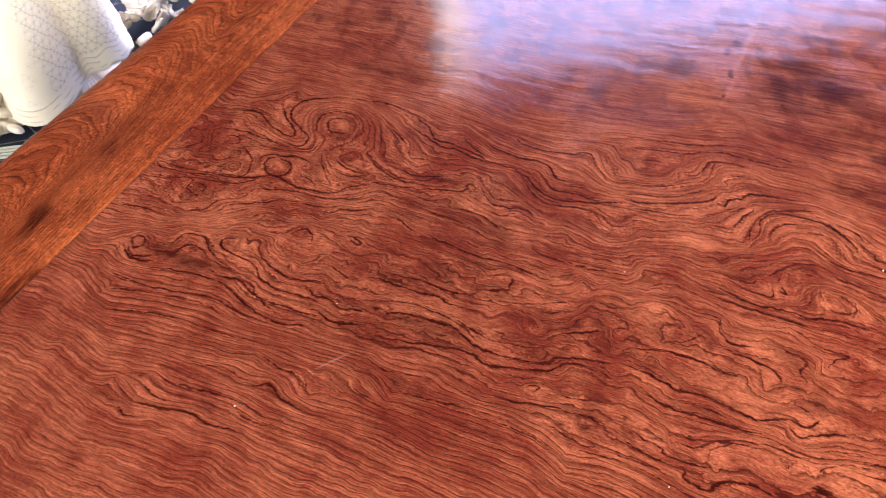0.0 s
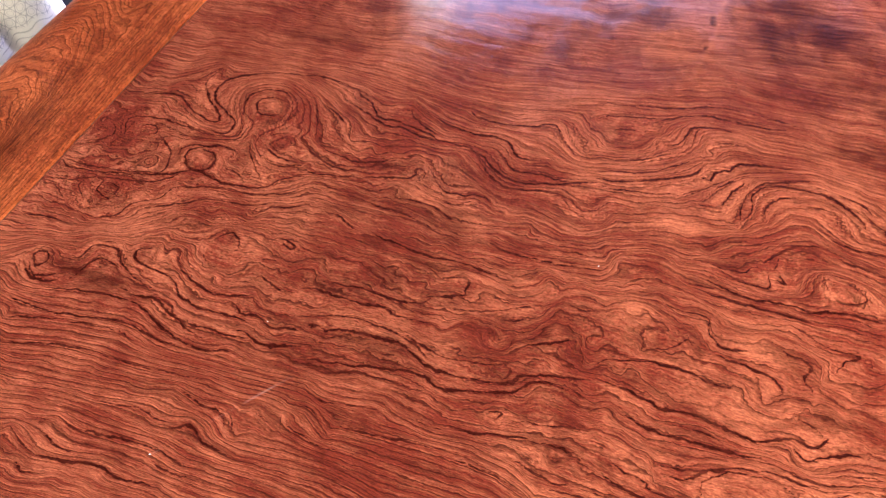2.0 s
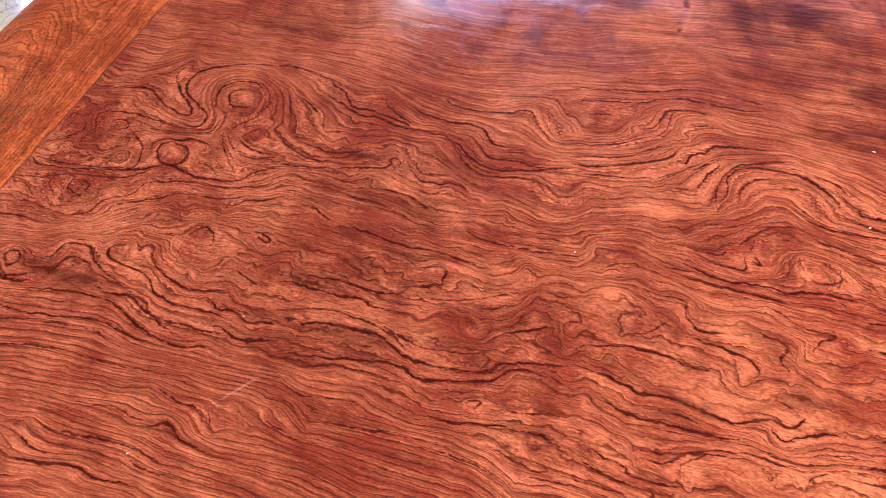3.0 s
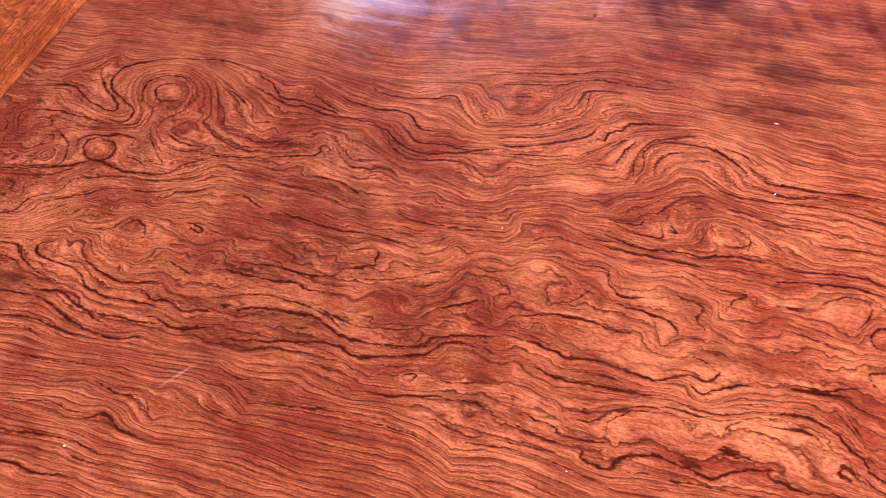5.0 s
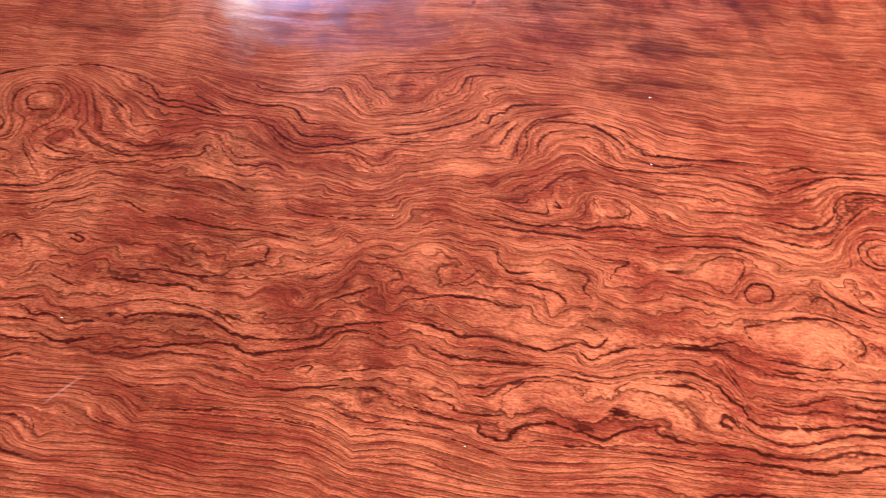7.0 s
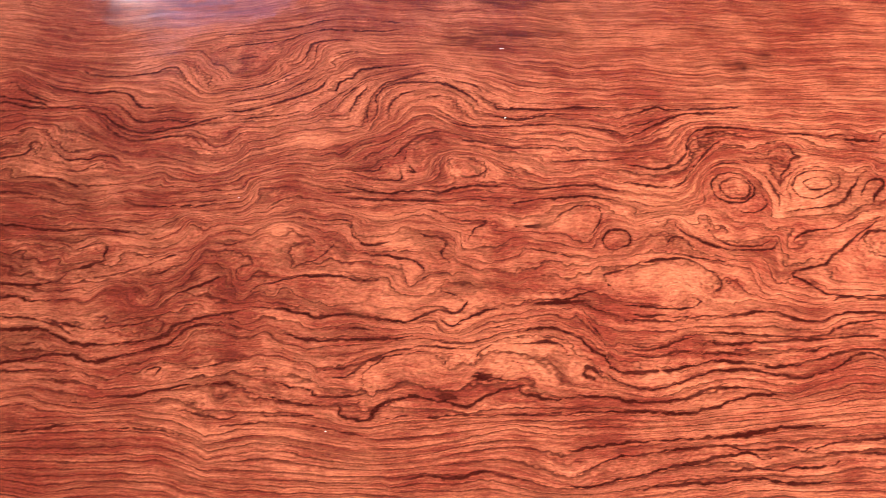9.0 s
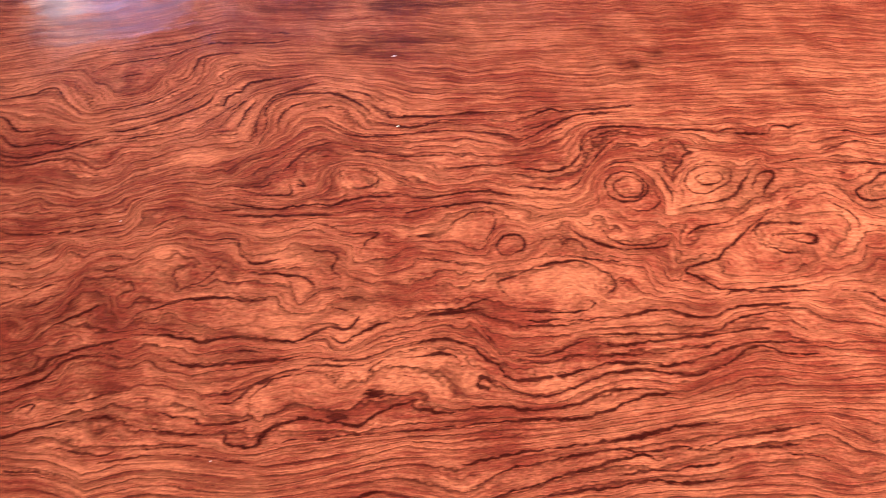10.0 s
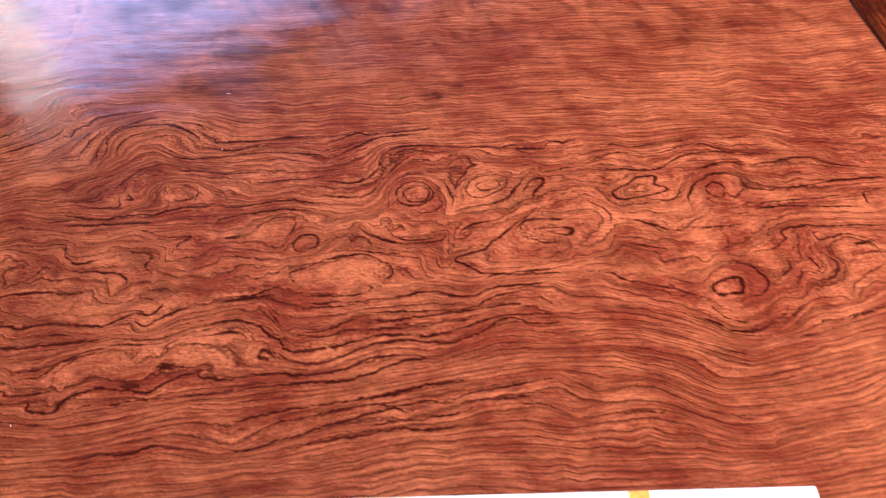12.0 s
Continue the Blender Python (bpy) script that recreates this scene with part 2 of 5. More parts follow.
field_of = n.span(around, -0.268, -0.272)
worn = n.math("ADD", n.span(around, -0.145, -0.125), n.math("MULTIPLY_ADD", n.span(n.noise(pattern, 20.0, 1.0), 0.50, 0.62), 0.35, field_of), clamp=True)
net = n.math("MULTIPLY", worn, n.math("ADD", n.math("MULTIPLY", rosettes, n.math("SUBTRACT", 1.0, field_of)), n.math("MULTIPLY", fret, field_of)))
bands = n.math("MULTIPLY", n.span(n.math("PINGPONG", n.math("ADD", rise, n.math("MULTIPLY", n.noise(pattern, 9.0, 1.0), 0.006)), 0.0065), 0.0016, 0.0004), n.span(n.noise(n.vector(n.math("MULTIPLY", around, 30.0), n.math("MULTIPLY", rise, 160.0)), 1.0, 1.0), 0.42, 0.5))
above = n.span(rise, 0.042, 0.046)
groove = n.math("MULTIPLY", n.math("ADD", n.math("MULTIPLY", net, above), n.math("MULTIPLY", bands, n.math("SUBTRACT", 1.0, above))), n.span(rise, 0.0002, 0.0008))
warm = n.span(n.noise(n.place(), 9.0, 2.0, 0.5, False), 0.50, 0.72)
body = n.mix(n.math("MULTIPLY", warm, 0.5), (0.90, 0.81, 0.65), (0.84, 0.68, 0.48))
n.set(Base_Color=n.mix(n.math("MULTIPLY", groove, 0.52), body, (0.36, 0.29, 0.22)), Roughness=0.42)
n.bump(n.math("MULTIPLY_ADD", groove, -1.0, n.math("MULTIPLY", n.noise(n.place(), 90.0, 3.0, 0.6, False), 0.25)), 0.6, 0.0015)
CARVED = n.mat
n = Net("navy_cloth")
vein = n.span(n.voronoi(n.place(), 7.0, "DISTANCE_TO_EDGE"), 0.012, 0.004)
vein = n.math("MULTIPLY", vein, n.span(n.noise(n.place(), 6.0, 2.0, 0.5, False), 0.45, 0.6))
weave = n.noise(n.place(), 160.0, 3.0, 0.6, False)
n.set(Base_Color=n.mix(n.math("MULTIPLY", vein, 0.8), n.mix(weave, (0.008, 0.012, 0.024), (0.022, 0.030, 0.052)), (0.42, 0.40, 0.34)), Roughness=0.75)
n.bump(weave, 0.4, 0.0008)
NAVY = n.mat
DARKWOOD = plain("dark_underframe", (0.10, 0.028, 0.016), 0.4, 40.0, 0.3)
CORD = plain("cream_cord", (0.70, 0.72, 0.60), 0.7, 200.0, 0.15)
PURPLE = plain("purple_cloth", (0.06, 0.015, 0.06), 0.8, 120.0, 0.3)


# ---- building helpers ----
def link(name, mesh, material, parent=None, label="", smooth=False):
    if material:
        mesh.materials.append(material)
    if smooth:
        mesh.polygons.foreach_set("use_smooth", [True] * len(mesh.polygons))
    ob = new(name, mesh)
    if parent:
        ob.parent = parent
        ob.matrix_parent_inverse = Matrix.Translation(-parent.location)
    if label:
        ob["label"] = label
    return ob


def part(name, bm, material, parent=None, label="", smooth=False):
    """Links a bmesh as one mesh object, under a thing where one is given."""
    mesh = bpy.data.meshes.new(name)
    bm.to_mesh(mesh)
    bm.free()
    return link(name, mesh, material, parent, label, smooth)


def empty(name, x, y, z):
    ob = new(name)
    ob.location = (x, y, z)
    return ob


def box(bm, x0, x1, y0, y1, z0, z1, bevel=0.0, segments=2):
    made = bmesh.ops.create_cube(bm, size=1.0, matrix=Matrix.LocRotScale(((x0 + x1) / 2, (y0 + y1) / 2, (z0 + z1) / 2), None, (x1 - x0, y1 - y0, z1 - z0)))
    if bevel:
        edges = {e for v in made["verts"] for e in v.link_edges}
        bmesh.ops.bevel(bm, geom=list(edges), offset=bevel, segments=segments, affect="EDGES", profile=0.5)
    return bm


def prism(bm, outline, z0, z1):
    """An upright block over an outline in plan."""
    low, high = [bm.verts.new((x, y, z0)) for x, y in outline], [bm.verts.new((x, y, z1)) for x, y in outline]
    bm.faces.new(low[::-1])
    bm.faces.new(high)
    for i in range(len(outline)):
        j = (i + 1) % len(outline)
        bm.faces.new((low[i], low[j], high[j], high[i]))
    return bm


def grid_mesh(name, points, layers):
    """A sheet from an array of points (rows, columns, 3), with values for its points."""
    rows, cols = points.shape[:2]
    mesh = bpy.data.meshes.new(name)
    mesh.vertices.add(rows * cols)
    mesh.vertices.foreach_set("co", points.reshape(-1).astype(np.float32))
    i = (np.arange(rows - 1)[:, None] * cols + np.arange(cols - 1)[None, :]).reshape(-1)
    quads = np.stack([i, i + 1, i + cols + 1, i + cols], 1).reshape(-1)
    mesh.loops.add(len(quads))
    mesh.loops.foreach_set("vertex_index", quads.astype(np.int32))
    mesh.polygons.add(len(i))
    mesh.polygons.foreach_set("loop_start", (np.arange(len(i)) * 4).astype(np.int32))
    for key, values in layers.items():
        mesh.attributes.new(key, "FLOAT", "POINT").data.foreach_set("value", np.ascontiguousarray(values, dtype=np.float32).reshape(-1))
    mesh.update(calc_edges=True)
    mesh.validate()
    return mesh


# ---- growth rings of the boards ----
def lattice(ix, iy, seed):
    h = (ix * 374761393 + iy * 668265263 + seed * 974634777) & 0xFFFFFFFF
    h = ((h ^ (h >> 13)) * 1274126177) & 0xFFFFFFFF
    h = ((h ^ (h >> 16)) * 2246822519) & 0xFFFFFFFF
    return ((h ^ (h >> 15)) & 0xFFFFFF) / 0x7FFFFF - 1.0


def cloud(x, y, size, seed, octaves=1):
    """Smooth noise from -1 to 1, with features of that many metres."""
    total, gain = 0.0, 1.0
    for k in range(octaves):
        u, v = x / size + 17.3 * k, y / size - 9.1 * k
        iu, iv = np.floor(u).astype(np.int64), np.floor(v).astype(np.int64)
        a, b = u - iu, v - iv
        a, b = a * a * a * (a * (6 * a - 15) + 10), b * b * b * (b * (6 * b - 15) + 10)
        n = [[lattice(iu + i, iv + j, seed + 31 * k) for i in (0, 1)] for j in (0, 1)]
        low, high = n[0][0] + a * (n[0][1] - n[0][0]), n[1][0] + a * (n[1][1] - n[1][0])
        total, gain, size = total + gain * (low + b * (high - low)), gain * 0.5, size * 0.5
    return total


# ring knots of the slab: x, y, rise, half width, half depth
RINGS = [
    (-0.115, 0.149, 0.074, 0.060, 0.044), (-0.146, 0.069, 0.034, 0.021, 0.018), (-0.218, -0.085, 0.020, 0.024, 0.018),
    (-0.055, -0.018, 0.010, 0.030, 0.018), (-0.002, 0.000, 0.012, 0.013, 0.008), (0.428, 0.091, 0.026, 0.020, 0.015),
    (0.543, 0.026, 0.014, 0.013, 0.011), (0.640, 0.073, 0.046, 0.030, 0.027), (0.709, 0.079, 0.038, 0.036, 0.024),
    (0.761, 0.022, 0.022, 0.034, 0.017), (0.578, -0.010, 0.020, 0.050, 0.026), (0.912, 0.058, 0.040, 0.032, 0.027),
    (0.842, 0.061, 0.020, 0.030, 0.017), (0.890, -0.050, 0.022, 0.020, 0.017), (1.007, -0.024, 0.034, 0.036, 0.028),
    (0.512, 0.046, 0.018, 0.025, 0.020),
]
# slower swells that lift (or, where minus, drop) the lines round the knots
SWELLS = [
    (-0.085, 0.100, -0.022, 0.026, 0.020), (-0.220, 0.078, -0.046, 0.034, 0.030), (0.243, 0.205, -0.044, 0.056, 0.032),
    (0.305, 0.231, 0.034, 0.030, 0.028), (0.393, 0.150, 0.022, 0.062, 0.050), (0.074, 0.112, -0.024, 0.022, 0.018),
    (0.202, 0.109, -0.018, 0.030, 0.024), (0.262, 0.012, 0.016, 0.050, 0.030), (0.460, -0.070, 0.024, 0.042, 0.022),
    (0.385, -0.102, -0.018, 0.022, 0.016), (0.700, -0.006, -0.020, 0.060, 0.030), (0.960, -0.016, -0.024, 0.022, 0.040),
    (0.723, -0.125, 0.024, 0.060, 0.060), (0.816, -0.165, -0.024, 0.070, 0.060), (0.064, -0.141, 0.018, 0.030, 0.020),
    (-0.033, -0.018, 0.014, 0.090, 0.042),
]


def slab_field(x, y):
    """The height of the growth rings over the slab: its level lines are the lines of the grain. Also how burled the wood is."""
    band = np.exp(-((y - 0.03 + 0.03 * np.sin(5 * x)) / 0.125) ** 4)
    burl = np.clip(band * (0.75 + 0.5 * cloud(x, y, 0.13, 5)), 0, 1.2)
    for cx, cy, rise, rx, ry in RINGS:
        burl = burl * (1 - 0.55 * np.exp(-((x - cx) / (1.3 * rx)) ** 2 - ((y - cy) / (1.3 * ry)) ** 2))
    u = x + burl * (0.005 * cloud(x, y, 0.030, 11) + 0.003 * cloud(x, y, 0.012, 12))
    v = y + burl * (0.005 * cloud(x, y, 0.028, 21) + 0.003 * cloud(x, y, 0.011, 22))
    # towards the middle of its length the slab is cut flatter, and its rings lie wider apart
    flat = 1 / (1 + np.exp((0.24 - x) / 0.05))
    f = y - flat * 0.50 * 0.055 * np.tanh((y - 0.005) / 0.055)
    f = f + 0.010 * cloud(x * 0.5, y, 0.16, 31) + 0.006 * cloud(x * 0.7, y, 0.05, 32) * (1 - 0.4 * flat)
    # short waves that many neighbouring rings share
    f = f + 0.0034 * cloud(x, y * 0.45, 0.024, 36) + (0.0013 * cloud(x, y * 0.5, 0.011, 37))
    rough = burl * (1 - 0.60 * flat) * (1 + 0.9 * np.exp(-((x + 0.22) / 0.06) ** 2 - ((y - 0.01) / 0.04) ** 2))
    f = f + rough * (0.017 * cloud(x * 0.75, y, 0.070, 33) + 0.010 * cloud(x * 0.8, y, 0.027, 34) + 0.0042 * cloud(x, y, 0.012, 35))
    for cx, cy, rise, rx, ry in SWELLS:
        f = f - rise * np.exp(-((u - cx) / rx) ** 2 - ((v - cy) / ry) ** 2)
    for cx, cy, rise, rx, ry in RINGS:
        # the eye of a knot lies below the crown of its swell
        f = f - rise * np.exp(-((u - cx) / rx) ** 2 - ((v - cy - 0.53 * ry * ry / rise) / ry) ** 2)
    return f, burl, (0.3 * flat + 0.7 / (1 + np.exp((0.10 - x) / 0.04))) * np.exp(-((y + 0.005) / 0.090) ** 4)


# small smudges where the figure of the wood turns dark: x, y, half width, half depth, depth
SMUDGES = [
    (0.675, 0.209, 0.007, 0.009, 0.85), (0.695, 0.229, 0.010, 0.016, 0.75), (0.655, 0.266, 0.022, 0.018, 0.60), (0.670, 0.302, 0.040, 0.014, 0.60),
    (0.546, 0.380, 0.020, 0.018, 0.70), (0.623, 0.348, 0.030, 0.014, 0.45), (0.701, 0.375, 0.016, 0.022, 0.60), (0.584, 0.269, 0.020, 0.010, 0.40),
    (0.958, 0.305, 0.008, 0.016, 0.65), (0.943, 0.255, 0.012, 0.010, 0.50), (0.816, 0.350, 0.020, 0.020, 0.40), (0.233, 0.407, 0.014, 0.022, 0.75),
    (0.175, 0.397, 0.016, 0.016, 0.45), (0.363, 0.493, 0.045, 0.030, 0.70), (0.260, 0.312, 0.018, 0.010, 0.80), (0.291, 0.511, 0.013, 0.005, 0.95),
    (0.272, 0.460, 0.009, 0.009, 0.95), (0.268, 0.440, 0.005, 0.012, 0.85), (0.275, 0.392, 0.005, 0.018, 0.95), (0.273, 0.350, 0.004, 0.012, 0.80),
    (0.656, 0.080, 0.009, 0.013, 0.75), (0.938, 0.060, 0.008, 0.012, 0.75), (0.598, -0.062, 0.008, 0.006, 0.90), (0.868, -0.110, 0.030, 0.008, 0.60), (0.825, -0.157, 0.024, 0.008, 0.50),
    (0.671, -0.099, 0.030, 0.008, 0.50), (0.729, -0.104, 0.012, 0.008, 0.55), (0.900, -0.177, 0.012, 0.004, 0.60), (0.796, -0.067, 0.016, 0.006, 0.55), (0.588, -0.112, 0.016, 0.007, 0.65), (0.581, -0.144, 0.040, 0.012, 0.45),
]


# dark streaks along the grain of the slab: x, y, half length, half width, depth
STREAKS = [
    (0.500, -0.029, 0.030, 0.0022, 1.0), (0.444, -0.087, 0.009, 0.0042, 1.0), (0.444, -0.087, 0.019, 0.0024, 0.8), (0.397, -0.103, 0.010, 0.0022, 0.9),
    (0.497, 0.148, 0.040, 0.0016, 0.8), (0.055, -0.064, 0.008, 0.0035, 0.8), (0.757, 0.127, 0.018, 0.0030, 0.8),
    (0.420, -0.102, 0.011, 0.0030, 1.0), (0.749, 0.127, 0.016, 0.0028, 0.9), (0.485, 0.038, 0.016, 0.0020, 0.9),
    (-0.104, -0.209, 0.007, 0.0030, 0.6), (1.020, -0.012, 0.014, 0.0040, 0.9),
]
# the figure of the slab in millimetres, stretch by stretch: bold dark veins, finer dark lines, and lines of the grain that the rings follow
LINES_KNOT = [
    [(-122, 138), (-129, 153), (-124, 160), (-112, 163), (-101, 156), (-98, 144), (-106, 138), (-117, 137), (-124, 141)],
    [(-122, 124), (-135, 134), (-143, 153), (-137, 166), (-121, 174), (-104, 172), (-92, 160), (-87, 145), (-88, 132)],
    [(-233, 66), (-248, 86), (-245, 97), (-206, 102), (-162, 98), (-128, 101), (-123, 109), (-127, 124)],
    [(-183, 88), (-163, 89), (-123, 99), (-120, 114), (-121, 122)],
    [(-225, 80), (-227, 88), (-220, 92), (-210, 90), (-208, 83), (-217, 79)],
    [(-280, 49), (-264, 56), (-251, 67), (-255, 78), (-267, 83)],
]
LINES_KNOT_B = [
    [(-206, 82), (-190, 74), (-175, 62), (-169, 49), (-170, 40), (-185, 34), (-239, 25), (-280, 25)],
    [(-281, -1), (-256, 2), (-231, 13), (-173, 25), (-147, 44)],
    [(-94, 109), (-86, 118), (-73, 123)],
]
FLOWS_KNOT = [
    [(-138, 125), (-151, 142), (-157, 160), (-152, 175), (-134, 185), (-108, 186), (-88, 177)],
]
LINES_KNOT = [
    [(-122, 138), (-129, 153), (-124, 160), (-112, 163), (-101, 156), (-98, 144), (-106, 138), (-117, 137), (-124, 141)],
    [(-122, 124), (-135, 134), (-143, 153), (-137, 166), (-121, 174), (-104, 172), (-92, 160), (-87, 145), (-88, 132)],
    [(-233, 66), (-248, 86), (-245, 97), (-206, 102), (-162, 98), (-128, 101), (-123, 109), (-127, 124)],
    [(-183, 88), (-163, 89), (-123, 99), (-120, 114), (-121, 122)],
    [(-225, 80), (-227, 88), (-220, 92), (-210, 90), (-208, 83), (-217, 79)],
    [(-280, 49), (-264, 56), (-251, 67), (-255, 78), (-267, 83)],
]
LINES_KNOT_B = [
    [(-206, 82), (-190, 74), (-175, 62), (-169, 49), (-170, 40), (-185, 34), (-239, 25), (-280, 25)],
    [(-281, -1), (-256, 2), (-231, 13), (-173, 25), (-147, 44)],
    [(-94, 109), (-86, 118), (-73, 123)],
]
FLOWS_KNOT = [
    [(-138, 125), (-151, 142), (-157, 160), (-152, 175), (-134, 185), (-108, 186), (-88, 177)],
]
VEINS_KNOT = [
    [(-101, 201), (-129, 199), (-152, 191), (-170, 181), (-181, 170), (-182, 156), (-171, 141), (-142, 124), (-135, 115), (-135, 105), (-144, 101), (-159, 103)],
    [(-196, 186), (-201, 169), (-193, 153), (-156, 122), (-155, 116), (-163, 114), (-179, 118), (-193, 124), (-216, 138), (-233, 136), (-248, 131)],
    [(-279, 23), (-265, 17), (-242, 19), (-206, 26), (-165, 37), (-138, 50), (-106, 45), (-85, 46), (-68, 49), (-57, 56), (-53, 64), (-33, 76)],
    [(-147, 80), (-157, 75), (-161, 68), (-156, 59), (-147, 52), (-137, 50), (-130, 54), (-126, 60), (-127, 69), (-135, 76), (-146, 78)],
]
VEINS_KNOT_B = [
    [(-166, 63), (-170, 72), (-158, 81), (-145, 82), (-135, 86), (-119, 86), (-108, 80)],
    [(-111, 63), (-90, 57)],
    [(-106, 102), (-100, 88), (-64, 54)],
    [(-93, 102), (-79, 94), (-67, 90), (-39, 86)],
    [(-79, 83), (-62, 80), (-40, 88)],
]
VEINS_BURL = [
    [(-269, -3), (-244, -18), (-247, -22)],
    [(-249, 7), (-239, 6), (-239, -2), (-228, -9), (-220, -18)],
    [(-230, 12), (-219, 12), (-218, 1), (-198, -7)],
    [(-213, 12), (-198, 10), (-197, 0), (-187, -1)],
    [(-271, -18), (-241, -20)],
    [(-270, -47), (-246, -43), (-220, -42)],
    [(-222, -91), (-212, -99), (-199, -99), (-188, -93), (-177, -91)],
    [(-231, -89), (-217, -100), (-204, -104), (-188, -101), (-180, -92)],
    [(-192, -77), (-183, -73), (-179, -66), (-178, -58), (-174, -55), (-158, -52), (-150, -54), (-140, -64), (-125, -71), (-110, -76), (-93, -79)],
]
VEINS_BURL_B = [
    [(-122, -42), (-131, -46), (-133, -53), (-118, -60), (-85, -65), (-68, -77), (-54, -81), (-39, -82), (3, -80)],
    [(-96, -40), (-89, -48), (-77, -56), (-45, -66), (-12, -59)],
    [(-174, -96), (-165, -71), (-159, -66), (-145, -68), (-135, -74)],
    [(-15, 3), (-9, 3), (1, -1), (-2, -5), (-10, -1)],
    [(-19, -21), (-8, -20)],
]
LINES_BURL = [
    [(-198, -29), (-179, -19), (-174, -5), (-152, 10), (-148, 22), (-142, 27), (-105, 38), (-75, 40), (-54, 45), (-35, 53), (-26, 62)],
    [(-156, -2), (-127, 10), (-107, 23), (-67, 27), (-48, 35)],
    [(-52, 22), (-41, 33), (-26, 37), (-16, 44)],
    [(-214, -93), (-223, -86), (-223, -79), (-214, -77), (-208, -82), (-208, -88), (-214, -91)],
    [(-77, -25), (-74, -33), (-64, -40), (-55, -41)],
    [(-73, -20), (-71, -10), (-62, -5), (-51, -10), (-46, -18), (-51, -23), (-62, -20)],
    [(-32, -51), (-19, -44), (-12, -37), (14, -45), (29, -40)],
]
VEINS_SLOPE = [
    [(-192, -108), (-138, -98), (-116, -96), (-94, -97), (-75, -105), (-47, -113), (-29, -115), (-14, -114), (-1, -109), (17, -113)],
    [(-123, -86), (-104, -89), (-88, -86), (-72, -93), (-54, -98), (-49, -102), (-27, -106)],
    [(-213, -127), (-181, -128), (-153, -125), (-107, -116), (-83, -116), (-61, -120), (-43, -119)],
    [(-6, -92), (3, -89), (24, -95), (54, -86)],
    [(-17, -69), (-8, -75), (4, -74), (26, -79), (32, -76), (47, -73)],
    [(-113, -211), (-98, -206)],
    [(-91, -234), (-46, -225), (-33, -224), (-24, -226), (7, -222)],
    [(-16, -151), (5, -156), (18, -156), (25, -159), (32, -165)],
    [(111, -119), (130, -115), (137, -116)],
]
VEINS_SLOPE_B = [
    [(162, -111), (178, -113), (188, -111)],
]
LINES_SLOPE = [
    [(-89, -84), (-69, -89), (-58, -97), (-14, -97), (13, -93)],
    [(-199, -143), (-149, -130), (-96, -123)],
    [(-182, -163), (-122, -148), (-63, -145), (-4, -138)],
    [(-122, -224), (-104, -232), (-92, -233)],
    [(-114, -220), (-95, -229)],
    [(-102, -215), (-80, -222), (-65, -221)],
    [(-109, -244), (-102, -243), (-94, -247), (-82, -245)],
    [(-88, -205), (-71, -206), (-15, -198), (14, -202), (32, -200)],
    [(19, -154), (30, -155), (41, -165)],
    [(-16, -181), (-2, -179), (4, -174), (13, -175), (24, -181), (48, -184)],
    [(-6, -207), (8, -209), (41, -208)],
    [(-74, -181), (-36, -175), (-23, -178), (-9, -177)],
    [(49, -146), (65, -153)],
]
LINES_SLOPE_B = [
    [(74, -145), (80, -150), (106, -154), (121, -153)],
    [(74, -131), (84, -130), (90, -132), (104, -142)],
    [(75, -118), (92, -122), (109, -120)],
    [(113, -136), (194, -126)],
    [(81, -161), (108, -162)],
]
FLOWS_SLOPE = [
    [(-164, -183), (-64, -166)],
    [(-40, -124), (69, -113)],
    [(125, -152), (203, -150)],
    [(67, -172), (115, -167), (161, -173)],
    [(41, -208), (81, -204)],
    [(-149, -199), (-101, -189), (-33, -187)],
]
VEINS_SWEEP = [
    [(-38, 117), (-23, 110), (-5, 109), (8, 106), (43, 119)],
    [(80, 114), (95, 100), (105, 97), (118, 98), (127, 102), (138, 100), (145, 95)],
    [(-61, 171), (-26, 150), (-21, 141)],
    [(-101, 204), (-79, 206), (-36, 198), (-29, 191), (-14, 184), (3, 168), (22, 167), (57, 161), (71, 155), (108, 152), (155, 127), (224, 147)],
    [(-36, 178), (13, 160), (31, 160), (63, 153), (76, 155)],
    [(20, 185), (29, 185), (35, 177), (57, 165), (72, 160)],
    [(29, 197), (45, 188), (70, 178), (101, 173), (117, 174), (134, 172), (147, 158), (159, 155), (171, 158)],
]
VEINS_SWEEP_B = [
    [(134, 155), (147, 140), (156, 139), (176, 142), (190, 140), (202, 142)],
    [(188, 207), (192, 201), (203, 193), (202, 185)],
    [(67, 78), (91, 79), (103, 76), (119, 69), (131, 71)],
]
LINES_SWEEP = [
    [(-53, 113), (-15, 95), (29, 99)],
    [(-36, 80), (7, 87), (64, 103), (64, 112), (69, 116), (75, 112), (75, 106)],
    [(91, 89), (104, 86), (117, 87), (126, 93), (136, 92)],
    [(-69, 169), (-58, 151), (-50, 133), (-48, 122)],
    [(85, 200), (96, 194), (121, 193), (148, 197), (164, 205), (173, 202), (180, 190), (198, 173), (213, 172)],
    [(110, 148), (127, 131), (145, 119), (163, 119), (187, 124), (204, 119), (214, 109), (228, 104), (235, 105)],
    [(-27, 65), (-12, 71), (40, 64), (79, 62), (110, 54)],
    [(1, 42), (17, 43), (41, 34)],
]
FLOWS_SWEEP = [
    [(-31, 227), (97, 214), (198, 241)],
    [(-85, 217), (-46, 219), (129, 203)],
    [(96, 140), (123, 119), (153, 104), (172, 107), (221, 94), (237, 97)],
    [(60, 94), (118, 72), (158, 73), (181, 80)],
]
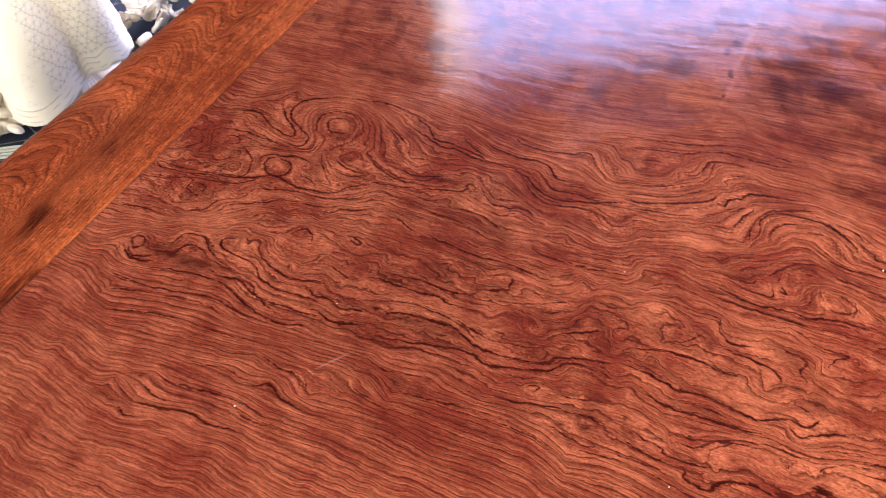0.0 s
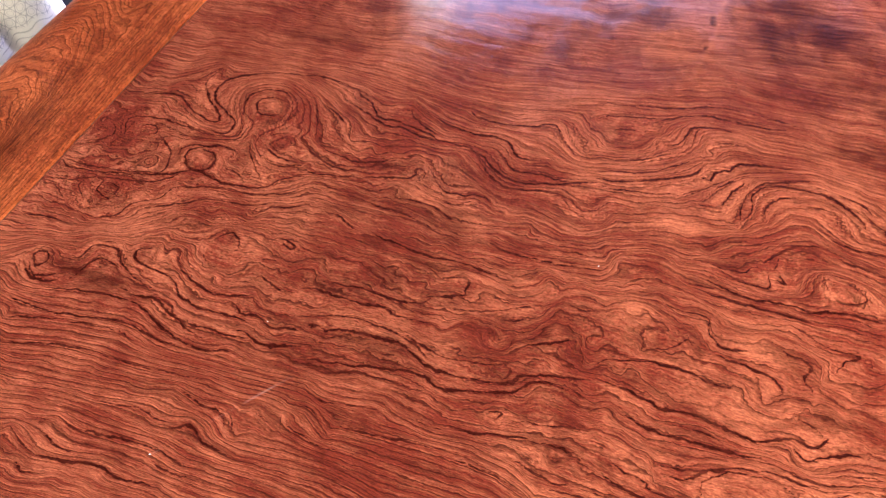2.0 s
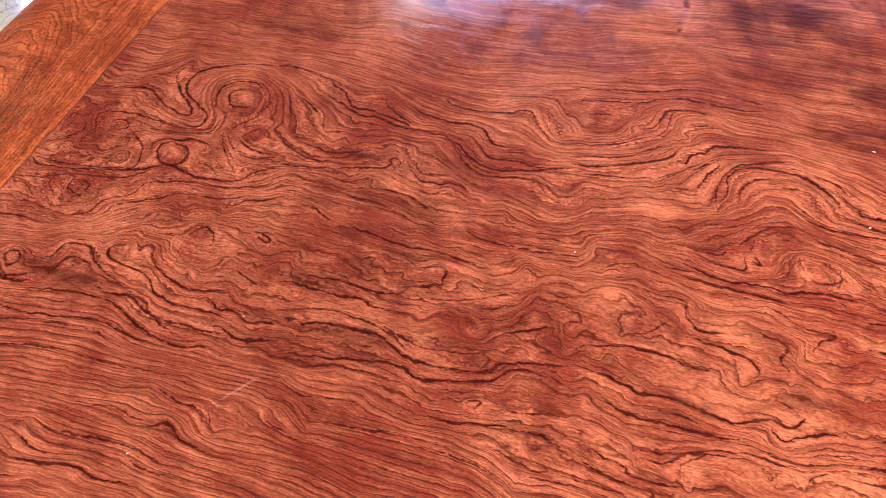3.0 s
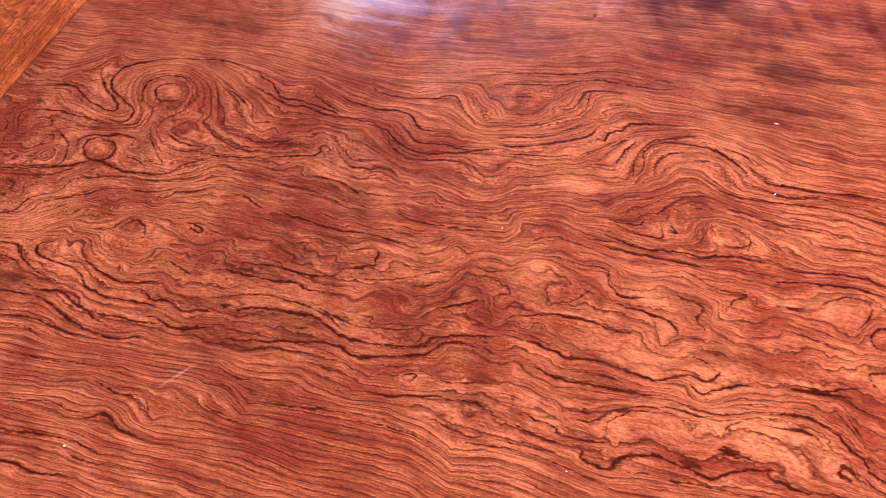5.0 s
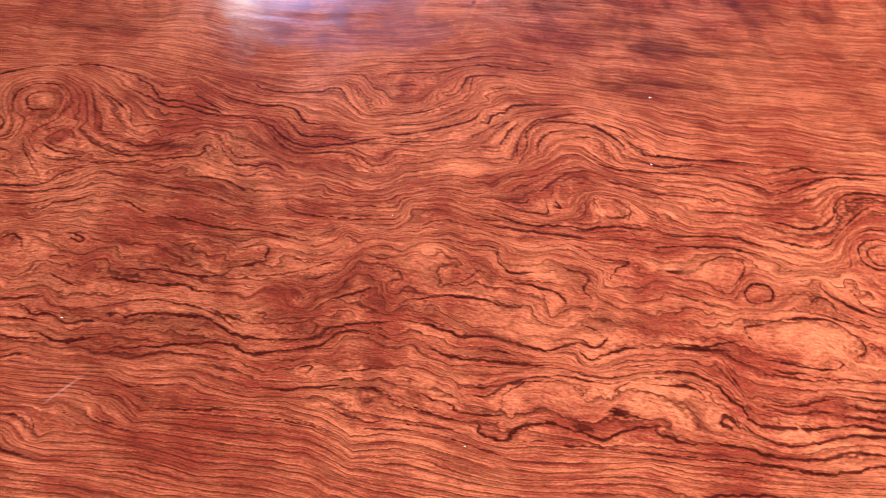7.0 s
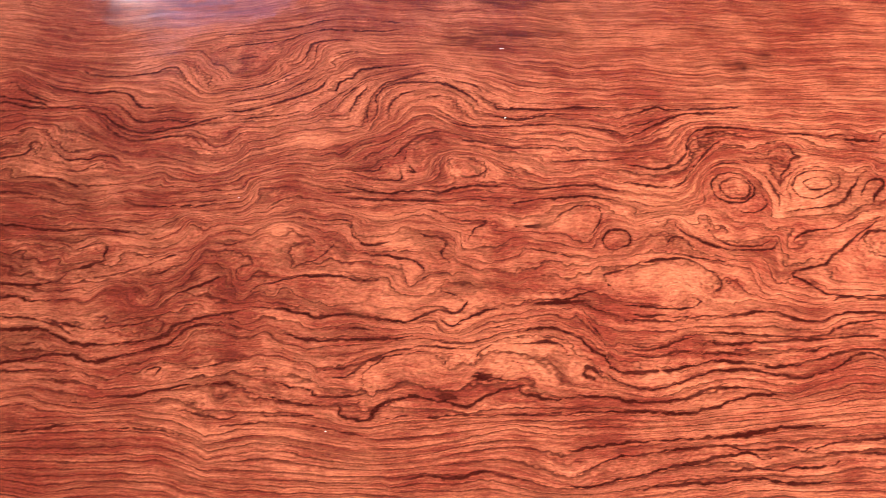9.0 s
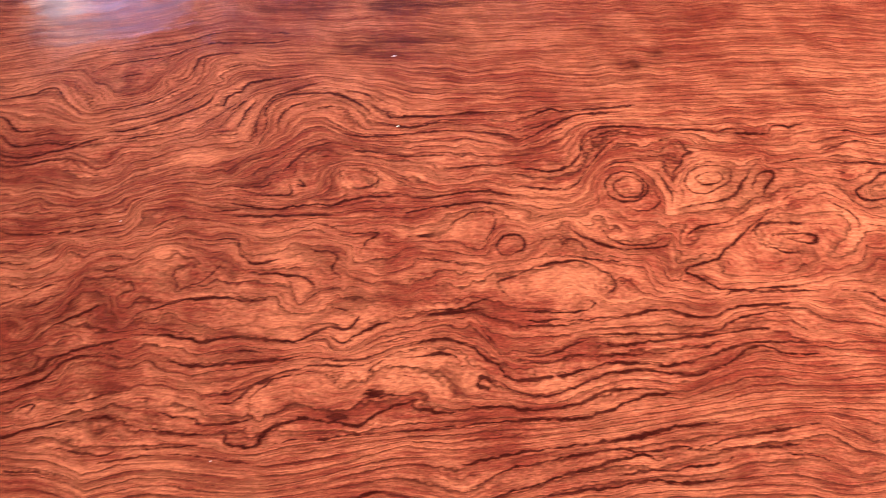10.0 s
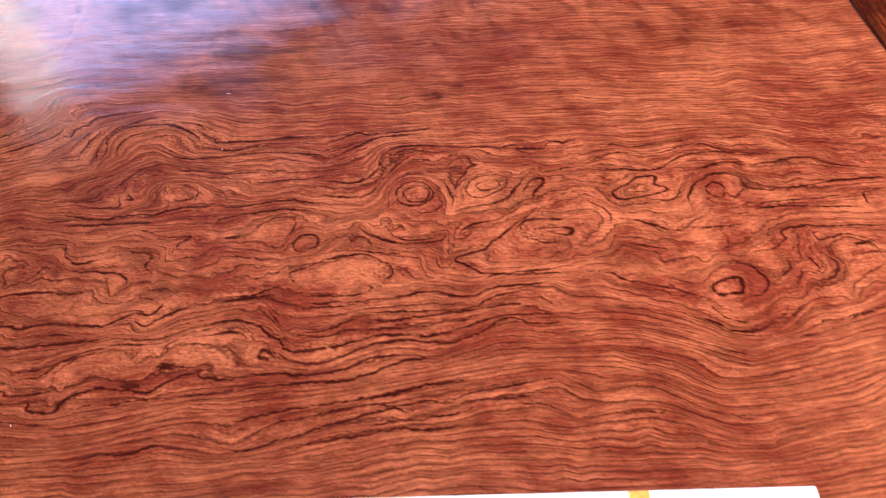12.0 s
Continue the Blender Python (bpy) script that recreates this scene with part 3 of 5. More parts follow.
VEINS_HEART = [
    [(54, -69), (56, -64), (66, -68), (76, -63), (118, -58), (131, -60), (158, -70), (170, -70), (214, -64), (227, -52), (274, -39)],
    [(114, -71), (128, -70)],
    [(211, -38), (218, -30), (229, -23), (244, -17), (249, -12)],
    [(60, -96), (137, -80), (157, -78), (165, -82), (183, -81), (222, -68), (231, -58), (239, -54), (259, -53)],
    [(27, -37), (40, -34), (82, -35), (101, -31), (113, -36), (143, -34)],
    [(41, -25), (81, -21), (112, -23), (129, -18), (134, -12)],
    [(120, 15), (135, 9), (148, 15), (155, 15), (158, 10), (157, 4), (159, 0)],
]
VEINS_HEART_B = [
    [(60, 34), (110, 27), (150, 28), (186, 24), (202, 31), (207, 37)],
    [(201, 1), (215, 6)],
    [(194, -12), (203, -12), (210, -7)],
    [(239, 16), (259, 17)],
    [(238, 5), (255, 5)],
]
LINES_HEART = [
    [(41, -62), (74, -50), (94, -49), (132, -53), (151, -63)],
    [(125, -48), (165, -58), (211, -49)],
    [(198, -57), (212, -60), (215, -55), (214, -51), (209, -50)],
    [(63, -102), (89, -99), (105, -92), (160, -90)],
    [(123, -14), (159, -1), (166, -2)],
    [(177, 7), (197, 5)],
    [(222, 19), (225, 25), (221, 30)],
    [(148, -16), (170, -12), (201, 0)],
    [(155, 56), (176, 51), (205, 51), (249, 56)],
]
FLOWS_HEART = [
    [(39, 21), (118, 20)],
    [(166, 66), (192, 62), (246, 66)],
]
FLOWS_CROWN = [
    [(188, 276), (227, 282), (302, 306), (348, 299), (447, 298)],
]
LINES_CROWN = [
    [(197, 245), (270, 258), (298, 268), (323, 270), (363, 265), (382, 265)],
    [(202, 224), (218, 233), (258, 240), (296, 255), (340, 253), (369, 256)],
    [(206, 212), (242, 220)],
    [(216, 176), (251, 183), (277, 200), (284, 201)],
    [(220, 160), (268, 174), (297, 198), (306, 202)],
    [(296, 153), (324, 178)],
    [(316, 159), (323, 171), (337, 187), (354, 194)],
    [(345, 139), (346, 165), (357, 186), (394, 200)],
    [(365, 148), (364, 160), (371, 173), (388, 178)],
    [(412, 169), (418, 164), (418, 158), (425, 152)],
    [(224, 145), (241, 144), (265, 147), (287, 153)],
]
VEINS_CROWN = [
    [(268, 209), (275, 209), (283, 217), (287, 235), (299, 240), (323, 242)],
    [(284, 201), (290, 210), (293, 219), (291, 228), (295, 237)],
    [(242, 219), (255, 221)],
    [(222, 152), (239, 153), (275, 166), (292, 174), (302, 182), (306, 190)],
    [(308, 178), (315, 177), (316, 186), (322, 192), (329, 194), (334, 203), (379, 211)],
    [(310, 219), (319, 224), (330, 227)],
    [(322, 142), (329, 146), (330, 157), (334, 164), (335, 171), (341, 178), (342, 183)],
    [(349, 142), (353, 151), (351, 168), (354, 177), (360, 183), (369, 186), (382, 188), (408, 187), (433, 172), (441, 159)],
    [(395, 170), (401, 172), (408, 171)],
]
VEINS_CROWN_B = [
    [(417, 191), (439, 183), (445, 177), (455, 171)],
    [(268, 115), (289, 122)],
]
VEINS_CENTRE = [
    [(331, 90), (351, 88), (359, 90), (362, 97), (369, 98)],
    [(373, 97), (378, 85), (377, 80), (369, 79), (346, 81)],
    [(416, 98), (418, 92), (425, 85), (435, 83), (444, 89), (444, 95), (437, 100), (431, 101)],
    [(326, 74), (357, 67), (377, 67), (397, 70), (409, 68), (432, 74), (461, 74)],
    [(305, 43), (320, 39), (334, 40), (341, 38), (343, 26), (349, 21), (355, 17), (369, 16)],
    [(347, 8), (355, 9), (379, 6), (394, 2), (399, -3), (399, -7), (393, -13)],
    [(403, 51), (420, 42), (446, 39), (438, 33), (433, 25), (433, 19)],
    [(328, 19), (337, 9)],
]
VEINS_CENTRE_B = [
    [(271, -28), (287, -17), (323, -11), (339, -12), (351, -15), (366, -14)],
    [(275, -39), (293, -39), (318, -43), (324, -46), (349, -43), (383, -48), (394, -46), (411, -38), (421, -40), (428, -37), (432, -32)],
    [(302, -59), (322, -64), (378, -61), (396, -58)],
    [(230, -115), (238, -115), (260, -122), (283, -121)],
    [(238, -110), (247, -112)],
    [(290, -91), (300, -93), (312, -100), (321, -99), (328, -102), (332, -106), (361, -104)],
    [(363, -100), (361, -89), (375, -77)],
    [(410, -74), (416, -76), (418, -81)],
    [(413, -45), (416, -50), (421, -52), (428, -49)],
    [(421, -52), (432, -44), (446, -38), (459, -36)],
]
VEINS_CENTRE_C = [
    [(438, -75), (440, -71), (448, -66), (455, -65)],
    [(534, 25), (539, 32), (547, 33), (554, 29), (554, 22), (548, 17), (538, 16), (534, 21), (534, 25)],
    [(496, 38), (505, 49), (517, 56), (530, 56), (535, 49), (525, 28)],
]
LINES_CENTRE = [
    [(370, 102), (386, 123), (398, 130), (406, 131), (415, 128)],
    [(395, 110), (397, 115), (405, 118), (412, 117)],
    [(355, 16), (376, 22)],
    [(386, 33), (395, 28), (412, 24), (415, 18), (412, 11), (413, 6), (418, 3), (417, -2), (407, -7)],
    [(420, 59), (437, 61), (462, 58)],
    [(308, -1), (319, 4), (331, 17)],
    [(356, -21), (367, -19)],
    [(408, -14), (411, -22), (424, -27), (432, -34)],
    [(212, -90), (216, -87), (222, -87), (219, -91)],
    [(229, -89), (283, -79)],
    [(194, -110), (253, -98), (285, -100)],
    [(202, -130), (231, -131), (245, -135)],
    [(340, -93), (354, -88), (363, -79), (398, -72), (408, -73)],
]
LINES_CENTRE_B = [
    [(333, -87), (349, -84), (383, -71), (404, -67), (432, -68)],
    [(396, -59), (423, -64), (438, -63), (457, -56)],
    [(630, 73), (633, 81), (643, 85), (652, 79), (652, 69), (644, 64), (634, 66), (630, 73)],
]
FLOWS_CENTRE = [
    [(270, 68), (297, 68), (352, 45), (369, 42), (384, 45)],
]
LINES_MIDDLE = [
    [(309, 147), (323, 148)],
    [(423, 183), (438, 176), (447, 167), (457, 162)],
    [(404, 150), (433, 137), (499, 140), (537, 136), (562, 129)],
    [(419, 125), (465, 115), (498, 114), (509, 109)],
    [(383, 95), (390, 88), (383, 89)],
    [(332, 105), (345, 117), (358, 121)],
    [(378, 98), (381, 110)],
    [(517, 54), (530, 57), (538, 52)],
    [(430, 11), (438, 11), (444, 8)],
    [(480, 15), (517, 7)],
    [(438, -57), (449, -51), (465, -49)],
    [(514, -40), (528, -60)],
    [(449, -77), (465, -77), (472, -81)],
]
VEINS_MIDDLE = [
    [(443, 155), (445, 152), (466, 146), (481, 147), (497, 152), (514, 151)],
    [(454, 163), (466, 157), (565, 161)],
    [(497, 100), (559, 103)],
    [(451, 100), (460, 93), (474, 87)],
    [(468, 72), (487, 71), (523, 76), (555, 70)],
    [(321, 66), (338, 66)],
    [(333, 61), (413, 58)],
    [(466, 58), (522, 65), (554, 59)],
    [(466, 35), (496, 38), (503, 44)],
    [(531, -7), (534, -15), (545, -24)],
    [(531, -7), (548, -1)],
    [(478, -28), (505, -28), (511, -24), (530, -18)],
    [(463, -31), (478, -28)],
    [(505, -29), (517, -31), (524, -36), (543, -42)],
    [(331, -55), (354, -53), (368, -57)],
]
VEINS_MIDDLE_B = [
    [(463, -56), (489, -51), (512, -60), (519, -69), (527, -73), (530, -82)],
    [(529, -73), (531, -82), (539, -85)],
    [(461, -64), (493, -62), (500, -69), (503, -75)],
    [(511, -83), (515, -79), (525, -90)],
]
FLOWS_MIDDLE = [
    [(355, 99), (373, 116)],
    [(316, 82), (334, 85)],
]
VEINS_NEAR = [
    [(345, -112), (348, -114), (347, -118), (358, -121), (369, -121), (371, -116), (378, -109), (389, -106), (398, -105), (426, -110), (436, -110), (449, -101), (472, -95)],
    [(389, -102), (396, -102), (400, -105)],
    [(438, -87), (449, -87)],
    [(438, -93), (460, -90)],
    [(468, -97), (470, -101), (483, -104), (499, -104)],
    [(520, -84), (515, -81), (512, -86), (518, -89)],
    [(530, -77), (534, -82), (545, -85), (572, -82), (584, -77)],
    [(528, -84), (531, -89), (540, -93), (561, -96), (587, -86), (603, -82), (622, -80), (652, -86), (664, -85), (680, -79)],
]
VEINS_NEAR_B = [
    [(499, -103), (528, -102), (539, -105), (561, -105), (577, -102), (593, -96), (612, -93), (627, -95)],
    [(498, -115), (527, -112), (579, -112), (623, -99), (645, -99)],
    [(497, -139), (558, -131), (602, -128), (640, -121), (670, -118)],
    [(495, -162), (519, -160), (607, -139), (621, -142), (636, -140)],
    [(532, -165), (572, -159), (590, -159), (608, -155), (643, -157), (661, -156)],
    [(595, -150), (652, -147), (672, -142)],
]
LINES_NEAR = [
    [(299, -106), (311, -110), (341, -113)],
    [(288, -120), (338, -119)],
    [(265, -128), (313, -124), (365, -133)],
    [(392, -161), (406, -158), (427, -158), (445, -154), (476, -161)],
    [(375, -120), (498, -114)],
    [(519, -122), (537, -122)],
    [(502, -155), (527, -144), (575, -136), (597, -134), (619, -137), (634, -134), (648, -136), (667, -131), (731, -124)],
    [(640, -137), (702, -137), (727, -134)],
]
FLOWS_NEAR = [
    [(267, -135), (302, -130), (391, -139), (460, -127)],
    [(269, -146), (304, -140), (362, -149), (398, -147), (445, -136), (497, -136)],
    [(271, -158), (363, -157), (459, -143), (477, -145), (496, -154)],
    [(497, -131), (673, -109), (736, -106)],
]
VEINS_RIGHT = [
    [(561, 126), (605, 150), (625, 154), (653, 155)],
    [(564, 152), (592, 160), (606, 158), (664, 162)],
    [(558, 99), (574, 94), (588, 94), (600, 99), (608, 111), (613, 126), (622, 135), (641, 138), (669, 136)],
    [(621, 129), (621, 116), (628, 118)],
    [(623, 73), (624, 81), (630, 87), (642, 90), (652, 85), (656, 78), (656, 69), (648, 62), (636, 61), (628, 64), (623, 73)],
    [(662, 92), (666, 89), (673, 73), (674, 64), (671, 53)],
    [(638, 57), (643, 51), (652, 51), (662, 56), (663, 64), (661, 69)],
]
VEINS_RIGHT_B = [
    [(689, 122), (694, 116), (694, 110), (698, 108), (690, 104), (687, 95), (680, 88), (678, 80)],
    [(674, 53), (716, 60), (727, 69), (741, 88), (749, 94)],
    [(738, 69), (742, 77), (749, 84), (758, 85), (758, 77), (749, 68), (743, 57)],
    [(751, 125), (765, 125)],
    [(752, 129), (745, 132), (734, 132), (723, 128), (710, 131), (687, 131)],
    [(767, 125), (773, 133), (781, 133), (785, 131), (801, 136)],
    [(548, 0), (576, 8), (589, 8), (601, 5), (616, -6)],
    [(614, -6), (617, -12), (614, -18), (609, -20)],
    [(592, -25), (601, -29), (591, -33), (571, -34), (544, -31)],
]
VEINS_RIGHT_C = [
    [(582, 19), (585, 27), (594, 27), (599, 17)],
    [(591, 40), (595, 32), (614, 22), (633, 16), (654, 17), (661, 19), (663, 24)],
    [(676, 24), (680, 31), (690, 35), (710, 38), (730, 49)],
    [(748, 49), (718, 26), (711, 18), (702, 13), (696, 6), (673, -1), (670, -6), (684, -16), (695, -21), (736, -21), (757, -19)],
    [(661, -9), (672, -6)],
    [(752, 20), (764, 16), (773, 17), (772, 24), (745, 25)],
    [(544, -37), (558, -40), (614, -40), (639, -35), (655, -37), (662, -41), (681, -43), (699, -36), (744, -34)],
    [(593, -59), (605, -59)],
    [(594, -65), (599, -61), (622, -61), (719, -53)],
]
VEINS_RIGHT_D = [
    [(539, -84), (568, -82), (600, -75), (619, -75), (642, -78), (662, -76)],
    [(677, -79), (689, -75), (699, -68), (711, -67), (725, -73), (746, -75)],
]
LINES_RIGHT = [
    [(562, 136), (605, 152)],
    [(556, 79), (594, 76), (608, 90), (628, 116), (639, 125)],
    [(599, 94), (609, 102), (614, 120), (625, 129), (640, 133), (659, 131)],
    [(624, 93), (634, 100), (650, 99), (660, 92)],
    [(686, 78), (691, 86), (701, 92), (715, 93), (725, 89), (724, 80), (716, 72), (704, 66), (691, 67), (686, 75)],
    [(696, 80), (704, 86), (715, 86), (718, 80), (710, 74), (699, 75), (696, 80)],
    [(732, 80), (728, 58)],
    [(761, 94), (802, 99)],
    [(758, 55), (769, 63), (792, 68)],
    [(726, 49), (736, 55), (744, 52)],
    [(579, 12), (590, 12), (626, 5)],
]
LINES_RIGHT_B = [
    [(614, 35), (621, 24), (642, 20), (660, 25)],
    [(614, 48), (617, 40), (616, 34)],
    [(727, 21), (724, 26), (732, 33), (744, 36), (781, 33)],
    [(723, 23), (745, 10), (765, 6)],
    [(694, -26), (707, -23), (762, -26)],
    [(543, -44), (577, -44), (590, -39)],
    [(588, -52), (671, -54), (701, -43), (722, -41), (730, -42), (745, -58)],
    [(541, -66), (559, -67), (592, -54)],
    [(540, -72), (562, -72), (578, -67), (597, -69), (656, -67), (685, -62)],
    [(666, -74), (704, -64), (749, -66)],
]
FLOWS_RIGHT = [
    [(566, 171), (825, 169)],
]
LINES_EAST = [
    [(808, 124), (831, 126), (857, 120), (914, 127), (941, 125), (970, 127)],
    [(804, 104), (833, 114), (854, 110), (876, 110), (900, 118), (917, 119), (946, 105), (989, 101)],
    [(843, 54), (865, 48), (877, 54), (883, 68), (885, 83)],
    [(900, 53), (905, 43), (919, 39)],
    [(968, 40), (1024, 42)],
    [(942, 32), (973, 33), (1039, 27)],
    [(1047, 46), (1068, 48)],
    [(871, 15), (921, 15), (932, 18)],
    [(897, 19), (908, 22), (922, 18)],
    [(988, -66), (995, -55), (1029, -37)],
    [(778, -25), (796, -28), (808, -37), (843, -48), (867, -62)],
    [(818, 2), (850, -7)],
    [(814, 9), (833, 6)],
]
VEINS_EAST = [
    [(813, 92), (834, 91), (859, 87), (877, 93), (897, 105), (925, 108), (945, 103)],
    [(885, 85), (902, 85), (919, 90), (941, 92), (951, 86), (1008, 93), (1031, 82), (1055, 76)],
    [(808, 85), (815, 81), (800, 82)],
    [(819, 63), (828, 69), (837, 72), (844, 79), (855, 80), (862, 77), (858, 70), (867, 65), (868, 59), (830, 53), (820, 56), (819, 63)],
    [(885, 40), (885, 50), (893, 64), (903, 72), (918, 78), (931, 77), (940, 71), (941, 60), (956, 55), (977, 55), (1038, 61), (1075, 61)],
    [(905, 63), (912, 68), (919, 65), (922, 58), (916, 49), (908, 52), (904, 59)],
]
VEINS_EAST_B = [
    [(924, 54), (927, 47), (938, 57)],
    [(943, 35), (955, 39), (968, 38)],
    [(918, 28), (940, 26)],
    [(1046, 44), (1043, 37), (1045, 29)],
    [(794, 54), (803, 47), (810, 36), (807, 23)],
    [(815, 32), (843, 23), (856, 15), (870, 14), (896, 32)],
    [(902, 12), (904, 2), (903, -10), (895, -12)],
    [(1048, 4), (975, 9), (962, 8), (952, 3), (955, -3), (947, -10), (938, -14), (925, -16), (914, -21)],
    [(914, -21), (900, -17)],
    [(902, -26), (913, -30), (923, -43), (923, -52), (915, -59), (904, -62)],
    [(877, -54), (878, -48), (887, -44), (900, -41), (902, -47), (900, -56), (892, -58), (878, -57)],
]
VEINS_EAST_C = [
    [(957, -3), (960, -9), (955, -18)],
    [(964, -13), (965, -22), (971, -38), (963, -39)],
    [(949, -24), (946, -36), (937, -44), (928, -49)],
    [(957, -37), (943, -59)],
    [(957, -49), (949, -63)],
    [(982, 2), (983, -8), (1005, -3), (1023, -8), (1034, -17)],
    [(1010, -26), (1026, -24), (1034, -25)],
    [(980, -20), (987, -33), (987, -39), (979, -48), (965, -52)],
    [(997, -34), (1009, -29)],
    [(842, -42), (847, -51), (863, -58)],
]
FLOWS_ENDNEAR = [
    [(650, -97), (695, -81), (742, -89), (776, -87)],
    [(752, -76), (778, -77)],
    [(556, -119), (565, -117)],
    [(602, -110), (634, -109)],
    [(736, -111), (770, -112)],
    [(557, -167), (572, -164)],
    [(667, -158), (705, -157), (733, -165), (759, -163)],
    [(775, -92), (803, -95), (843, -113), (871, -133), (991, -118)],
    [(778, -76), (807, -81), (851, -98)],
    [(765, -136), (789, -133), (810, -137), (857, -161), (943, -158)],
    [(760, -158), (788, -155), (812, -160), (851, -181), (870, -185)],
    [(921, -104), (1004, -90)],
    [(863, -144), (919, -144), (985, -132)],
]
LINES_ENDNEAR = [
    [(736, -126), (751, -136)],
    [(575, -154), (590, -152)],
    [(678, -141), (688, -141)],
    [(703, -142), (724, -145), (739, -154)],
    [(870, -67), (876, -79), (887, -85), (906, -84)],
    [(922, -91), (946, -71)],
    [(914, -88), (926, -80), (931, -72)],
    [(775, -157), (796, -156), (812, -159)],
    [(856, -166), (876, -168)],
]
VEINS_ENDNEAR = [
    [(710, -141), (722, -143)],
    [(783, -66), (796, -68)],
    [(853, -77), (869, -86), (876, -92), (893, -95), (908, -90), (916, -82)],
    [(856, -104), (882, -115)],
    [(930, -104), (945, -101)],
    [(958, -91), (973, -90), (1009, -79)],
]
ALL_VEINS = [[(0.001 * x, 0.001 * y) for x, y in row] for rows in (VEINS_KNOT, VEINS_KNOT_B, VEINS_BURL, VEINS_BURL_B, VEINS_SLOPE, VEINS_SLOPE_B, VEINS_SWEEP, VEINS_SWEEP_B, VEINS_HEART, VEINS_HEART_B, VEINS_CROWN, VEINS_CROWN_B, VEINS_CENTRE, VEINS_CENTRE_B, VEINS_CENTRE_C, VEINS_MIDDLE, VEINS_MIDDLE_B, VEINS_NEAR, VEINS_NEAR_B, VEINS_RIGHT, VEINS_RIGHT_B, VEINS_RIGHT_C, VEINS_RIGHT_D, VEINS_EAST, VEINS_EAST_B, VEINS_EAST_C, VEINS_ENDNEAR) for row in rows]
ALL_LINES = [[(0.001 * x, 0.001 * y) for x, y in row] for rows in (LINES_KNOT, LINES_KNOT_B, LINES_BURL, LINES_SLOPE, LINES_SLOPE_B, LINES_SWEEP, LINES_HEART, LINES_CROWN, LINES_CENTRE, LINES_CENTRE_B, LINES_MIDDLE, LINES_NEAR, LINES_RIGHT, LINES_RIGHT_B, LINES_EAST, LINES_ENDNEAR) for row in rows]
ALL_FLOWS = [[(0.001 * x, 0.001 * y) for x, y in row] for rows in (FLOWS_KNOT, FLOWS_SLOPE, FLOWS_SWEEP, FLOWS_HEART, FLOWS_CROWN, FLOWS_CENTRE, FLOWS_MIDDLE, FLOWS_NEAR, FLOWS_RIGHT, FLOWS_ENDNEAR) for row in rows]


def chains(x, y, rows, width, seed):
    """How near each point lies to dark veins along those chains, from 1 on them down to 0; they swell, thin out and jag on the way."""
    columns, lines = x[0], y[:, 0]
    x = x + 0.0009 * cloud(x, y, 0.010, seed) + 0.0007 * cloud(x, y, 0.004, seed + 1)
    y = y + 0.0009 * cloud(x, y, 0.010, seed + 2) + 0.0007 * cloud(x, y, 0.004, seed + 3)
    near = np.full_like(x, 1.0)
    for row in rows:
        p = rounded(row, 0.004)
        lo, hi = p.min(0) - 0.010, p.max(0) + 0.010
        i = slice(*np.searchsorted(columns, (lo[0], hi[0])))
        j = slice(*np.searchsorted(lines, (lo[1], hi[1])))
        u, v, best = x[j, i], y[j, i], near[j, i].copy()
        closed = np.hypot(*(p[0] - p[-1])) < 0.008
        for k, ((ax, ay), (bx, by)) in enumerate(zip(p, p[1:])):
            # open ends run out to a point
            taper = 1.0 if closed else min(1.0, 0.35 + 0.16 * min(k, len(p) - 2 - k))
            s = np.clip(((u - ax) * (bx - ax) + (v - ay) * (by - ay)) / max(1e-9, (bx - ax) ** 2 + (by - ay) ** 2), 0, 1)
            best = np.minimum(best, np.hypot(u - ax - s * (bx - ax), v - ay - s * (by - ay)) / taper)
        near[j, i] = best
    return np.clip(1 - near / (width * np.clip(0.95 + 0.6 * cloud(x, y, 0.018, seed + 4), 0.55, 1.4)), 0, 1)


def rounded(row, step):
    """A chain with its corners rounded (Catmull-Rom), in short steps."""
    p = np.array([row[0]] + list(row) + [row[-1]], float)
    out = []
    for a, b, c, d in zip(p, p[1:], p[2:], p[3:]):
        for t in np.linspace(0, 1, max(2, int(np.hypot(*(c - b)) / step)), endpoint=False):
            out.append(0.5 * (2 * b + (c - a) * t + (2 * a - 5 * b + 4 * c - d) * t * t + (3 * b - a - 3 * c + d) * t ** 3))
    return np.array(out + [p[-1]])


